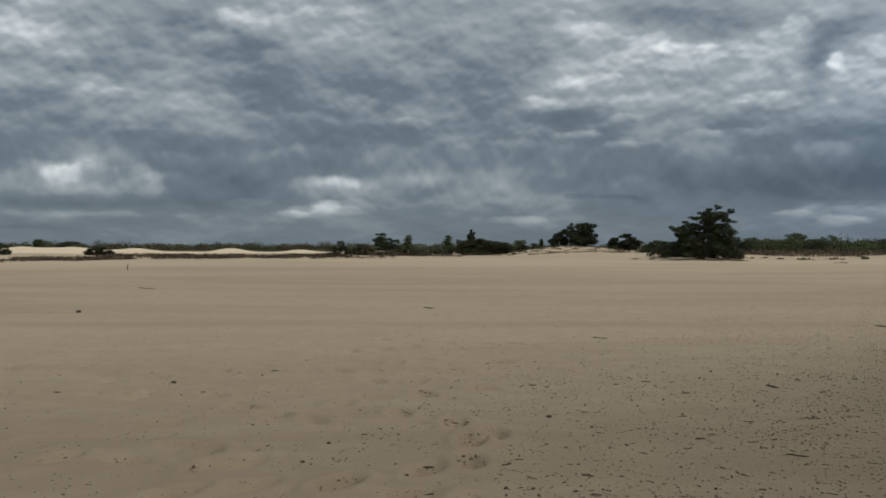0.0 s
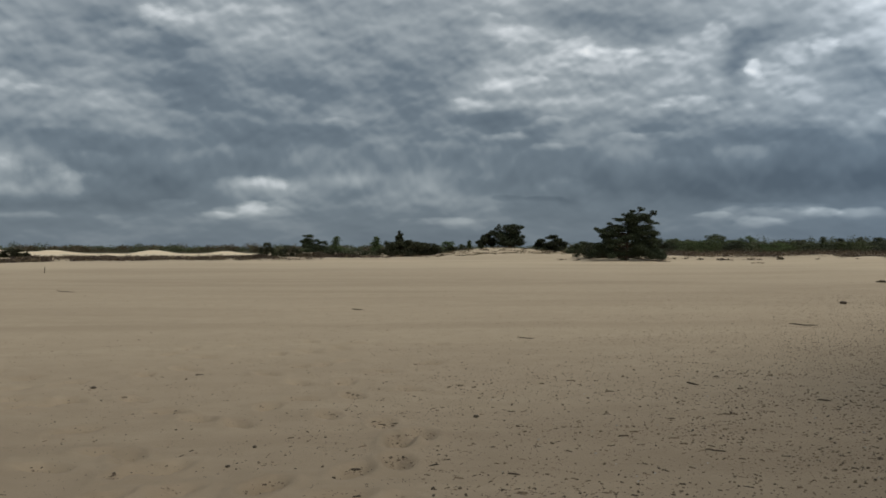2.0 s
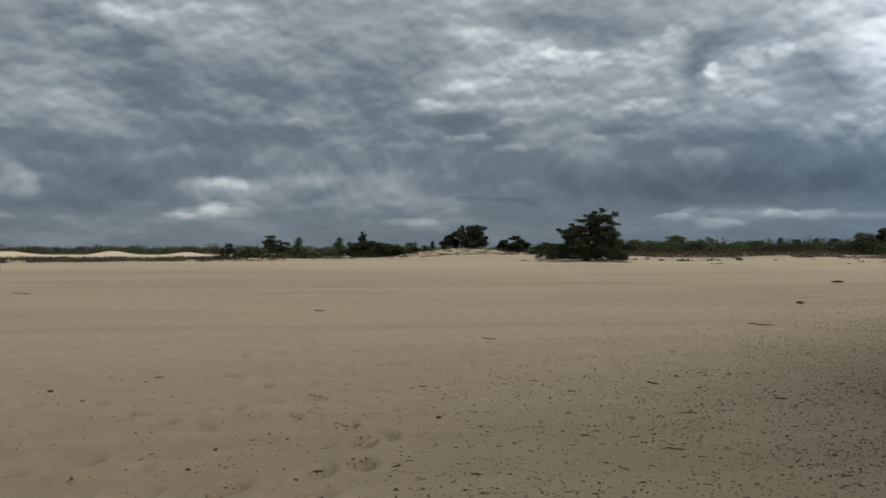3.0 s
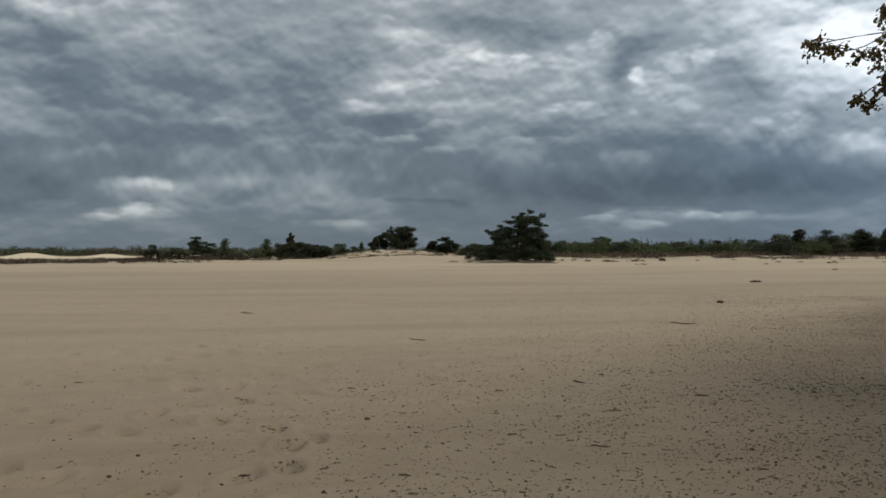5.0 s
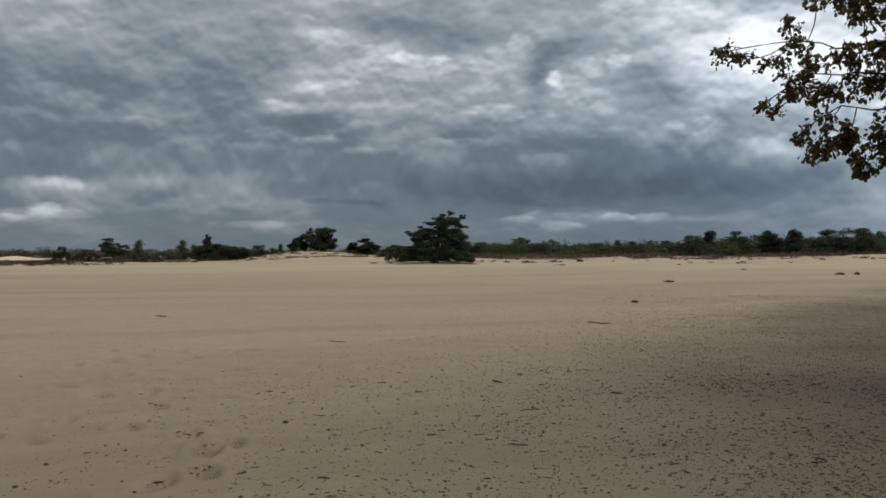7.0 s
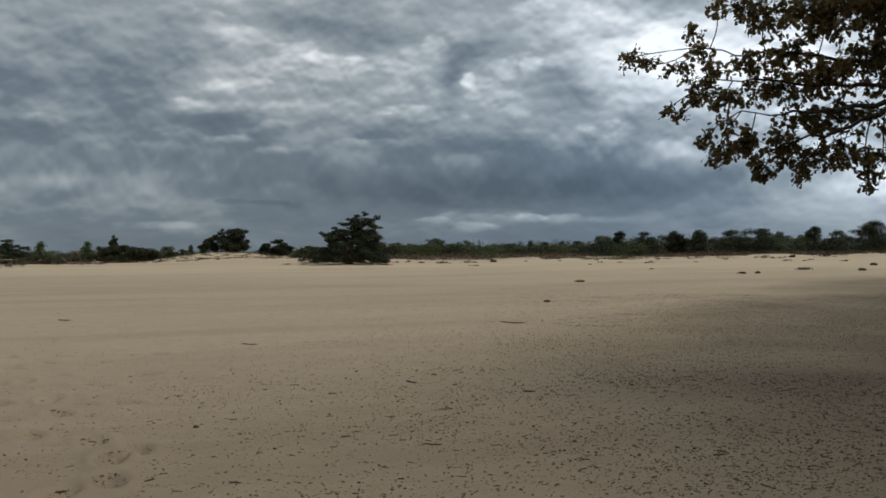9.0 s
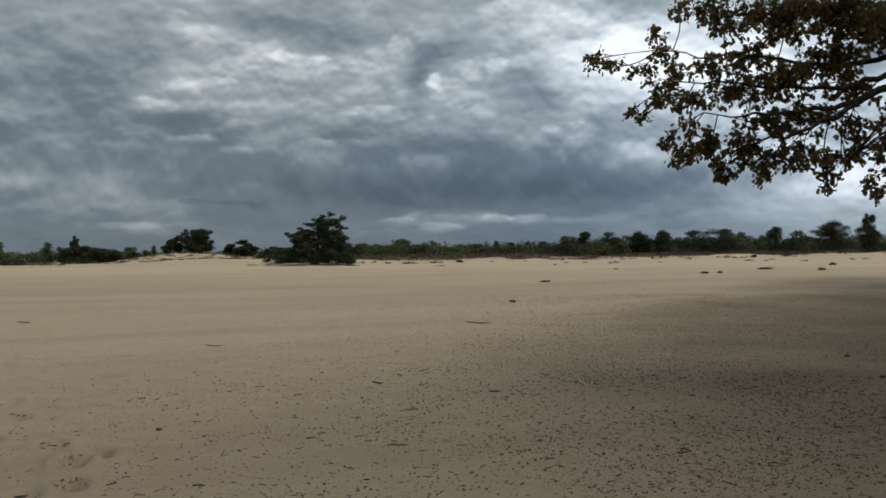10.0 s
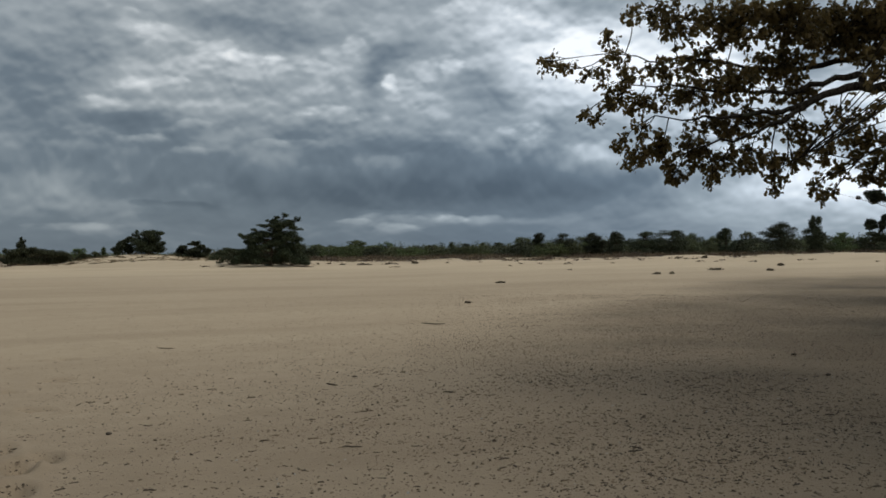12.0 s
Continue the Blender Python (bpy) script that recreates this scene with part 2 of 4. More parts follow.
def bumped(w, b, height, strength, distance):
    n = w.n("ShaderNodeBump")
    n.inputs["Strength"].default_value, n.inputs["Distance"].default_value = strength, distance
    w.link(height, n.inputs["Height"])
    w.link(n.outputs[0], b.inputs["Normal"])


def sand_material():
    mat, w, b = surface("drift_sand")
    p = w.n("ShaderNodeTexCoord").outputs["Object"]
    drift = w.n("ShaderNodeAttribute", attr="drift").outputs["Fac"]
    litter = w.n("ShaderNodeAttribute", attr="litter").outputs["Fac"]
    heath = w.n("ShaderNodeAttribute", attr="heath").outputs["Fac"]
    grain = w.noise(p, 900.0, 2, 0.7)
    fleck = w.noise(p, 40.0, 5, 0.8)
    mottle = w.noise(p, 2.2, 5, 0.6)
    streak = w.noise(w.v("MULTIPLY", p, (0.03, 0.13, 0.1)), 1.0, 5, 0.55, 0.6)
    base = w.mix(w.span(streak, 0.40, 0.60, 0.0, 1.0), (0.275, 0.213, 0.147), (0.365, 0.288, 0.202))
    fine = w.noise(w.v("MULTIPLY", p, (0.12, 0.5, 0.3)), 1.0, 6, 0.62, 0.8)
    base = w.mix(w.span(fine, 0.47, 0.62, 0.0, 0.75), base, (0.378, 0.302, 0.211))
    base = w.mix(w.span(mottle, 0.3, 0.7, 0.0, 0.45), base, (0.261, 0.202, 0.138))
    base = w.mix(w.span(grain, 0.35, 0.65, 0.0, 0.3), base, (0.387, 0.31, 0.221))
    # sunlight on the far dunes, plus paling with distance, put into the colour
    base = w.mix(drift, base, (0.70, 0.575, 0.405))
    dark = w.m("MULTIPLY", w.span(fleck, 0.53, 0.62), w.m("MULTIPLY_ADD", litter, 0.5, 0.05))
    # brown litter tint that also carries painted tree shade towards the right
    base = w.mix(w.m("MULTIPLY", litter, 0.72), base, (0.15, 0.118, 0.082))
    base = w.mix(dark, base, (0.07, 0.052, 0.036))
    rough_heath = w.mix(w.noise(p, 0.35, 5, 0.7), (0.05, 0.042, 0.024), (0.10, 0.085, 0.05))
    base = w.mix(heath, base, rough_heath)
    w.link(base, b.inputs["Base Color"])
    b.inputs["Roughness"].default_value = 0.95
    b.inputs["Specular IOR Level"].default_value = 0.15
    h = w.m("MULTIPLY_ADD", fleck, 0.6, w.m("MULTIPLY_ADD", grain, 0.12, w.m("MULTIPLY", mottle, 1.6)))
    bumped(w, b, h, 0.6, 0.04)
    return mat


def leafy(name, dark, light, through=0.25, rough=0.6):
    mat, w, b = surface(name)
    geo = w.n("ShaderNodeNewGeometry")
    info = w.n("ShaderNodeObjectInfo")
    rnd = geo.outputs["Random Per Island"]
    c = w.mix(rnd, dark, light)
    p = w.n("ShaderNodeTexCoord").outputs["Object"]
    c = w.mix(w.span(w.noise(p, 0.9, 3, 0.6), 0.35, 0.7, 0.0, 0.5), c, tuple(0.6 * v for v in dark))
    hsv = w.n("ShaderNodeHueSaturation")
    w.link(c, hsv.inputs["Color"])
    w.link(w.span(info.outputs["Random"], 0, 1, 0.48, 0.52, False), hsv.inputs["Hue"])
    w.link(w.span(info.outputs["Random"], 0, 1, 0.75, 1.25, False), hsv.inputs["Value"])
    w.link(hsv.outputs[0], b.inputs["Base Color"])
    b.inputs["Roughness"].default_value = rough
    b.inputs["Specular IOR Level"].default_value = 0.25
    tr = w.n("ShaderNodeBsdfTranslucent")
    w.link(hsv.outputs[0], tr.inputs[0])
    mx = w.n("ShaderNodeMixShader")
    mx.inputs[0].default_value = through
    w.link(b.outputs[0], mx.inputs[1])
    w.link(tr.outputs[0], mx.inputs[2])
    out = [n for n in w.t.nodes if n.bl_idname == "ShaderNodeOutputMaterial"][0]
    w.link(mx.outputs[0], out.inputs[0])
    return mat


def bark_material(name, dark, light, scale):
    mat, w, b = surface(name)
    p = w.n("ShaderNodeTexCoord").outputs["Object"]
    ridge = w.noise(w.v("MULTIPLY", p, (1, 1, 0.25)), scale, 6, 0.65)
    c = w.mix(w.span(ridge, 0.35, 0.65), dark, light)
    c = w.mix(w.span(w.noise(p, scale * 0.12, 3), 0.55, 0.7, 0, 0.4), c, (0.10, 0.115, 0.07))
    w.link(c, b.inputs["Base Color"])
    b.inputs["Roughness"].default_value = 0.95
    b.inputs["Specular IOR Level"].default_value = 0.1
    bumped(w, b, ridge, 0.8, 0.02)
    return mat


def wood_bit(name, a, c2):
    mat, w, b = surface(name)
    geo = w.n("ShaderNodeNewGeometry")
    p = w.n("ShaderNodeTexCoord").outputs["Object"]
    c = w.mix(geo.outputs["Random Per Island"], a, c2)
    c = w.mix(w.span(w.noise(p, 60, 4, 0.7), 0.4, 0.65, 0, 0.6), c, tuple(0.45 * v for v in a))
    w.link(c, b.inputs["Base Color"])
    b.inputs["Roughness"].default_value = 0.9
    return mat


SAND = sand_material()
NEEDLES = leafy("pine_needles", (0.022, 0.029, 0.015), (0.06, 0.072, 0.034), 0.12)
SHRUB = leafy("juniper_green", (0.028, 0.033, 0.016), (0.066, 0.072, 0.034), 0.12)
SPRING = leafy("spring_green", (0.062, 0.084, 0.034), (0.125, 0.15, 0.062), 0.3)
OLIVE = leafy("dull_olive_wood", (0.062, 0.074, 0.036), (0.13, 0.14, 0.07), 0.2)
RUSSET = leafy("bare_russet_wood", (0.09, 0.075, 0.042), (0.16, 0.13, 0.075), 0.2)
HEATH = leafy("brown_heather", (0.052, 0.040, 0.025), (0.135, 0.10, 0.063), 0.1)
GRASS = leafy("dry_tussock", (0.15, 0.12, 0.065), (0.32, 0.26, 0.15), 0.3)
OAKLEAF = leafy("young_oak_leaf", (0.125, 0.106, 0.04), (0.275, 0.215, 0.08), 0.5, 0.5)
PINE_BARK = bark_material("pine_bark", (0.028, 0.021, 0.015), (0.085, 0.058, 0.038), 14)
OAK_BARK = bark_material("oak_bark", (0.016, 0.013, 0.010), (0.055, 0.047, 0.037), 30)
LITTER = wood_bit("dead_litter", (0.042, 0.03, 0.02), (0.25, 0.185, 0.122))
DEADWOOD = wood_bit("weathered_deadwood", (0.038, 0.027, 0.018), (0.075, 0.055, 0.037))
PEBBLE = wood_bit("pale_pebble", (0.45, 0.44, 0.41), (0.30, 0.28, 0.25))


# ---------------------------------------------------------------- shape tools
RNG = np.random.RandomState(7)
LATTICE = np.random.RandomState(3).rand(256, 256)


def vnoise(x, y, octaves=4, gain=0.5):
    """Smooth noise of 0 to 1 for arrays of places."""
    out, amp, total = 0.0, 1.0, 0.0
    for k in range(octaves):
        fx, fy = np.floor(x), np.floor(y)
        u, v = x - fx, y - fy
        u, v = u * u * (3 - 2 * u), v * v * (3 - 2 * v)
        i, j = fx.astype(int) % 256, fy.astype(int) % 256
        i1, j1 = (i + 1) % 256, (j + 1) % 256
        n = (LATTICE[i, j] * (1 - u) + LATTICE[i1, j] * u) * (1 - v) + (LATTICE[i, j1] * (1 - u) + LATTICE[i1, j1] * u) * v
        out, total, amp = out + amp * n, total + amp, amp * gain
        x, y = x * 2.03 + 17.3, y * 2.03 + 5.9
    return out / total


def step(a, b, x):
    t = np.clip((x - a) / (b - a), 0, 1)
    return t * t * (3 - 2 * t)


def mesh_of(name, verts, faces, mat, smooth=False):
    me = bpy.data.meshes.new(name)
    if isinstance(faces, np.ndarray):
        count, corners = faces.shape
        me.vertices.add(len(verts))
        me.vertices.foreach_set("co", np.asarray(verts, np.float32).ravel())
        me.loops.add(count * corners)
        me.loops.foreach_set("vertex_index", faces.astype(np.int32).ravel())
        me.polygons.add(count)
        me.polygons.foreach_set("loop_start", np.arange(0, count * corners, corners, dtype=np.int32))
        me.update(calc_edges=True)
    else:
        me.from_pydata(verts, [], faces)
    me.materials.append(mat)
    if smooth:
        me.shade_smooth()
    return me


def blank(name, m):
    ob = new(name)
    ob.empty_display_size = 0.2
    ob.matrix_world = m
    return ob


def piece(name, me, parent, label=""):
    ob = new(name, me)
    ob.parent = parent
    return tagged(ob, label)


def at(az, d):
    return d * math.sin(radians(az)), d * math.cos(radians(az))


def tube(path, radii, sides=6):
    """A tapered tube along a path: verts and faces."""
    verts, faces = [], []
    for k, (p, r) in enumerate(zip(path, radii)):
        p = Vector(p)
        d = Vector(path[min(k + 1, len(path) - 1)]) - Vector(path[max(k - 1, 0)])
        d = d.normalized() if d.length > 1e-9 else Vector((0, 0, 1))
        a = d.orthogonal().normalized()
        b = d.cross(a)
        for s in range(sides):
            q = 2 * math.pi * s / sides
            verts.append(tuple(p + float(r) * (math.cos(q) * a + math.sin(q) * b)))
    for k in range(len(path) - 1):
        for s in range(sides):
            i, j = k * sides + s, k * sides + (s + 1) % sides
            faces.append((i, j, j + sides, i + sides))
    faces.append(tuple(range(len(path) * sides - sides, len(path) * sides)))
    return verts, faces


def join(pieces):
    verts, faces = [], []
    for v, f in pieces:
        o = len(verts)
        verts.extend(v)
        faces.extend(tuple(i + o for i in q) for q in f)
    return verts, faces


# ---------------------------------------------------------------- ground
# low dunes: bearing, distance, half width across, half width along, height
MOUNDS = [
    (8.4, 126, 5.5, 9, 1.2), (5.6, 128, 5.0, 8, 0.5), (11.6, 124, 5.5, 8, 0.6), (14.5, 118, 5, 8, 0.3), (12.8, 106, 5.5, 4.5, 0.42), (9.2, 112, 8, 4.5, 0.4), (16.5, 101, 7, 4, 0.3),
    (-25.2, 205, 5, 10, 0.95), (-22.4, 205, 6.5, 10, 1.05), (-18.8, 200, 5, 9, 0.75), (-13.2, 200, 4, 8, 0.85), (-9.0, 200, 3.2, 8, 0.6), (-28.5, 190, 8, 12, 0.9),
    (-5.0, 150, 6, 8, 0.35), (-1.0, 150, 8, 8, 0.4), (52.5, 120, 14, 22, 0.6), (44, 142, 16, 12, 0.3)]
FOOTPRINTS = [(RNG.uniform(-27, 6), RNG.uniform(5.2, 15), RNG.uniform(0, 3.14)) for _ in range(70)]


def height(x, y):
    x, y = np.asarray(x, float), np.asarray(y, float)
    r = np.hypot(x, y)
    z = 0.70 * step(45, 150, r) - 0.25 * step(300, 1200, r)
    z = z + (vnoise(x * 0.05 + 9, y * 0.05 + 3, 3) - 0.5) * 0.30 * step(12, 60, r)
    z = z + (vnoise(x * 0.35, y * 0.35, 3) - 0.5) * 0.06 * step(2, 8, r)
    z = z + (vnoise(x * 2.4 + 5, y * 2.4, 3) - 0.5) * 0.022 * (1 - step(30, 60, r))
    east = step(15, 21, np.degrees(np.arctan2(x, y)))
    z = z + (vnoise(x * 0.10 + 2, y * 0.13, 3) - 0.5) * 0.85 * step(85, 120, r) * (1 - step(158, 180, r)) * (0.22 + 0.78 * east)
    for az, d, across, along, h in MOUNDS:
        a = radians(az)
        u, v = x * math.cos(a) - y * math.sin(a), x * math.sin(a) + y * math.cos(a) - d
        g = np.exp(-(u / across) ** 2 - (v / along) ** 2)
        z = z + h * g * (0.8 + 0.4 * vnoise(x * 0.25, y * 0.25, 3))
    return z


def ground_z(x, y):
    return float(height(np.array([x]), np.array([y]))[0])


def build_ground():
    az = np.radians(np.r_[np.arange(-31, 58, 0.25), np.arange(58, 329, 3.0)])
    r = [0.25]
    while r[-1] < 4800:
        q = r[-1]
        r.append(q + (0.25 if q < 4 else 0.011 * q if q < 18 else 0.02 * q if q < 260 else 0.06 * q))
    r = np.array(r)
    n, m = len(r), len(az)
    x, y = (r[:, None] * np.sin(az)).ravel(), (r[:, None] * np.cos(az)).ravel()
    z = height(x, y)
    for a, d, turn in FOOTPRINTS:
        fx, fy = at(a, d)
        near = np.hypot(x - fx, y - fy) < 0.6
        dx, dy = x[near] - fx, y[near] - fy
        u, v = dx * math.cos(turn) + dy * math.sin(turn), dy * math.cos(turn) - dx * math.sin(turn)
        q = (u / 0.17) ** 2 + (v / 0.09) ** 2
        z[near] += -0.085 * np.exp(-q) + 0.022 * np.exp(-((np.sqrt(q) - 1.7) / 0.5) ** 2)
    verts = np.c_[x, y, z]
    faces = [(i * m + j, i * m + (j + 1) % m, (i + 1) * m + (j + 1) % m, (i + 1) * m + j) for i in range(n - 1) for j in range(m)]
    verts = np.vstack([verts, [[0, 0, 0]]])
    faces += [(n * m, (j + 1) % m, j) for j in range(m)]
    me = mesh_of("ground", verts.tolist(), [f[::-1] for f in faces], SAND, True)
    x, y, z = verts.T
    rr, aa = np.hypot(x, y), np.degrees(np.arctan2(x, y))
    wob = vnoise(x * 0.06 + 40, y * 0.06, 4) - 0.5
    # sunshine on the far western dunes, painted as paler sand
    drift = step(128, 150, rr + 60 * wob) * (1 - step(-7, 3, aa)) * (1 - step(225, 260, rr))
    # the open plain also gets paler in steps with distance
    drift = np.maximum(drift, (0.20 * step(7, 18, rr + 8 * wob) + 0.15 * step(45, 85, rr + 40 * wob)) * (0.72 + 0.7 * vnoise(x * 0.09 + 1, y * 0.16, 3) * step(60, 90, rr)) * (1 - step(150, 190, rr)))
    # litter blown out from under the oak, with the trees' shade painted in too
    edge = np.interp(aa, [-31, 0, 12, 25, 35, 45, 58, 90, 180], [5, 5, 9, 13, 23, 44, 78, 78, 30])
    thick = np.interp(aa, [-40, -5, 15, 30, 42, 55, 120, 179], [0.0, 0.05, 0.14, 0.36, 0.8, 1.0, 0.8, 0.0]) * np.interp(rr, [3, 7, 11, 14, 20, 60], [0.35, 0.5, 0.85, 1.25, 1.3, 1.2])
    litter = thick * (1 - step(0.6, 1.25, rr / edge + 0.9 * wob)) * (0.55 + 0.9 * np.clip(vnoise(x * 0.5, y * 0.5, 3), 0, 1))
    side = np.interp(aa, [-31, -8, -6, 18, 20, 58], [238, 238, 165, 165, 175, 175])
    ragged = vnoise(x * 0.22 + 7, y * 0.22, 3) - 0.5
    heath = step(0, 12, rr - side + 30 * wob + 34 * ragged * step(12, 18, aa)) 
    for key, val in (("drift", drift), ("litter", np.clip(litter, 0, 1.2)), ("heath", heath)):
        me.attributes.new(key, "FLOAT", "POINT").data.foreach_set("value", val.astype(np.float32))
    ob = new("ground", me)
    tagged(ob, "pale windblown sand plain with litter and low dunes", "sand", kind="structure")


build_ground()


# ---------------------------------------------------------------- foliage
def tufts(points, size, rng, flat=1.0):
    """Small leaf blades at the given places, three corners and a tip each, turned at random."""
    n = len(points)
    a = rng.normal(size=(n, 3))
    a[:, 2] *= flat
    a /= np.linalg.norm(a, axis=1)[:, None]
    b = np.cross(a, rng.normal(size=(n, 3)))
    b /= np.linalg.norm(b, axis=1)[:, None]
    s = (size * rng.uniform(0.6, 1.5, n))[:, None]
    c = np.asarray(points)
    v = np.stack([c - a * s, c + b * s * 0.34, c + a * s * 1.1, c - b * s * 0.34], 1).reshape(-1, 3)
    f = np.arange(4 * n).reshape(-1, 4)
    return v, f


def in_clump(rng, n, centre, radii):
    p = rng.normal(size=(n, 3))
    p /= np.linalg.norm(p, axis=1)[:, None]
    p *= (rng.rand(n) ** 0.45 * np.clip(1 + 0.16 * rng.normal(size=n), 0.6, 1.08))[:, None]
    return np.asarray(centre) + p * np.asarray(radii)


def crown_tree(name, x, y, top, wide, kind, mat, label, category, leaves, seed, clumps=None, leaf=0.11, group="", bark=None, limb=1.0):
    """A tree or bush that stands on the ground: a trunk with limbs, and a crown of many small blades round the limbs' ends."""
    rng = np.random.RandomState(seed)
    z0 = ground_z(x, y) - 0.05
    h = max(top - z0, 0.6)
    w = wide / 2
    if clumps is None:
        clumps = []
        if kind == "bush":
            for k in range(64):
                q = rng.uniform(-1, 1)
                zz = rng.uniform(0.05, 0.9) * (1 - 0.6 * q * q)
                clumps.append((q * w * 0.86, rng.uniform(-0.7, 0.7) * w * 0.6, zz * h, w * rng.uniform(0.10, 0.30), h * rng.uniform(0.08, 0.2)))
            clumps.append((rng.uniform(-0.3, 0.3) * w, 0, h * 0.86, w * 0.28, h * 0.14))
        elif kind == "pine":
            for k in range(30):
                zz = rng.uniform(0.08, 0.95)
                reach = w * (1.0 - 0.75 * abs(zz - 0.5) / 0.5) * rng.uniform(0.2, 1.0)
                q = rng.uniform(0, 6.28)
                clumps.append((math.cos(q) * reach, math.sin(q) * reach, zz * h, w * rng.uniform(0.16, 0.36), h * rng.uniform(0.05, 0.11)))
            clumps.append((rng.uniform(-0.2, 0.2) * w, 0, h * 0.90, w * 0.36, h * 0.08))
            clumps.append((0, 0, h * 0.7, w * 0.6, h * 0.2))
            clumps.append((rng.uniform(-0.3, 0.3) * w, 0, h * 0.24, w * 0.65, h * 0.24))
        elif kind == "spire":
            for k in range(26):
                zz = k / 25 * 0.88 + 0.08
                reach = w * (1.05 - zz) * rng.uniform(0.1, 0.7)
                q = rng.uniform(0, 6.28)
                clumps.append((math.cos(q) * reach, math.sin(q) * reach, zz * h, w * (1.2 - 0.7 * zz) * rng.uniform(0.5, 0.85), h * rng.uniform(0.04, 0.08)))
        else:
            for k in range(44):
                zz = rng.uniform(0.03, 0.92)
                reach = w * 0.85 * math.sqrt(max(0.04, 1 - ((zz - 0.28) / 0.72) ** 2)) * rng.uniform(0.3, 1.0)
                q = rng.uniform(0, 6.28)
                clumps.append((math.cos(q) * reach, math.sin(q) * reach, zz * h, w * rng.uniform(0.14, 0.32), h * rng.uniform(0.06, 0.14)))
            clumps.append((rng.uniform(-0.25, 0.25) * w, 0, h * 0.88, w * 0.35, h * 0.12))
            clumps.append((0, 0, h * 0.36, w * 0.7, h * 0.36))
    vol = np.array([c[3] * c[3] * c[4] for c in clumps]) ** 0.75
    share = np.maximum(14, 3.4 * leaves * vol / vol.sum()).astype(int)
    pts = np.vstack([in_clump(rng, n, c[:3], (c[3], c[3], c[4])) for n, c in zip(share, clumps)])
    pts[:, 2] = np.maximum(pts[:, 2], 0.06)
    v, f = tufts(pts, leaf, rng, 0.6)
    root = blank(name, Matrix.Translation((x, y, z0)))
    r0 = 0.022 * h + 0.02
    lean = rng.uniform(-0.08, 0.08, 2) * h
    spine = [(lean[0] * t * t, lean[1] * t * t, h * 0.86 * t) for t in np.linspace(0, 1, 6)]
    parts = [tube([(0, 0, -0.25)] + spine[1:], np.linspace(r0 * 1.25, r0 * 0.3, 6), 7)]
    for c in clumps:
        t = np.clip(c[2] / (h * 0.86) - 0.12, 0.08, 0.95)
        a = Vector((lean[0] * t * t, lean[1] * t * t, h * 0.86 * t))
        b = Vector(c[:3])
        mid = (a + b) / 2 + Vector((0, 0, -0.04 * h))
        parts.append(tube([a, mid, b], [r0 * 0.28 * limb, r0 * 0.18 * limb, r0 * 0.06 * limb], 5))
    tv, tf = join(parts)
    piece("trunk", mesh_of("trunk", tv, tf, bark or PINE_BARK, True), root)
    piece("crown", mesh_of("crown", v, f, mat), root)
    return tagged(root, label, category, group)


def stand_tree(name, az, width, el_top, d, kind, mat, label, category, leaves=1500, group="", leaf=None, bark=None):
    x, y = at(az, d)
    return crown_tree(name, x, y, EYE + math.tan(radians(el_top)) * d, d * radians(width) * 1.25, kind, mat, label, category, leaves,
                      int(az * 37 + 5000), leaf=leaf or d * 0.00068, group=group, bark=bark)


# the big lone pine: across, height, half width, half height in tenths of its height
PINE_UPPER = [
    (2.9, 9.6, 0.7, 0.4), (1.2, 9.25, 0.7, 0.35), (4.7, 8.8, 0.7, 0.4), (5.3, 9.1, 0.3, 0.45), (0.5, 8.5, 1.2, 0.5), (3.2, 8.4, 1.5, 0.6), (-0.7, 8.6, 0.4, 0.3),
    (-1.2, 7.6, 1.2, 0.45), (1.5, 7.4, 1.8, 0.8), (4.2, 7.3, 1.2, 0.5), (-3.2, 7.0, 0.8, 0.35), (-2.0, 6.5, 1.4, 0.5), (0.8, 6.1, 2.0, 0.9), (3.6, 6.1, 1.7, 0.9),
    (-5.8, 6.1, 0.6, 0.3), (-4.6, 5.5, 1.3, 0.4), (0.6, 7.0, 1.5, 0.7), (2.8, 7.8, 1.3, 0.7), (-1.4, 5.8, 1.5, 0.7), (-3.3, 5.9, 1.1, 0.5), (2.4, 5.3, 1.9, 0.9)]
PINE_LOWER = [
    (-2.2, 5.0, 1.5, 0.7), (5.0, 5.2, 0.8, 0.5), (-3.6, 4.4, 1.5, 0.45), (1.5, 4.5, 2.2, 1.1), (4.2, 4.2, 1.6, 1.0), (-2.6, 3.0, 1.8, 0.8), (2.2, 2.8, 2.2, 1.3),
    (4.8, 2.6, 1.7, 1.1), (-4.0, 1.8, 2.0, 1.1), (-1.2, 1.5, 2.0, 1.1), (1.5, 1.3, 2.2, 1.2), (4.5, 1.2, 2.2, 1.1), (6.3, 0.7, 1.3, 0.6),
    (-3.4, 4.9, 1.5, 0.7), (-3.1, 3.7, 1.7, 0.9), (-4.9, 2.8, 1.4, 0.8), (-5.9, 1.5, 1.4, 0.8), (-0.4, 4.0, 1.7, 0.9)]


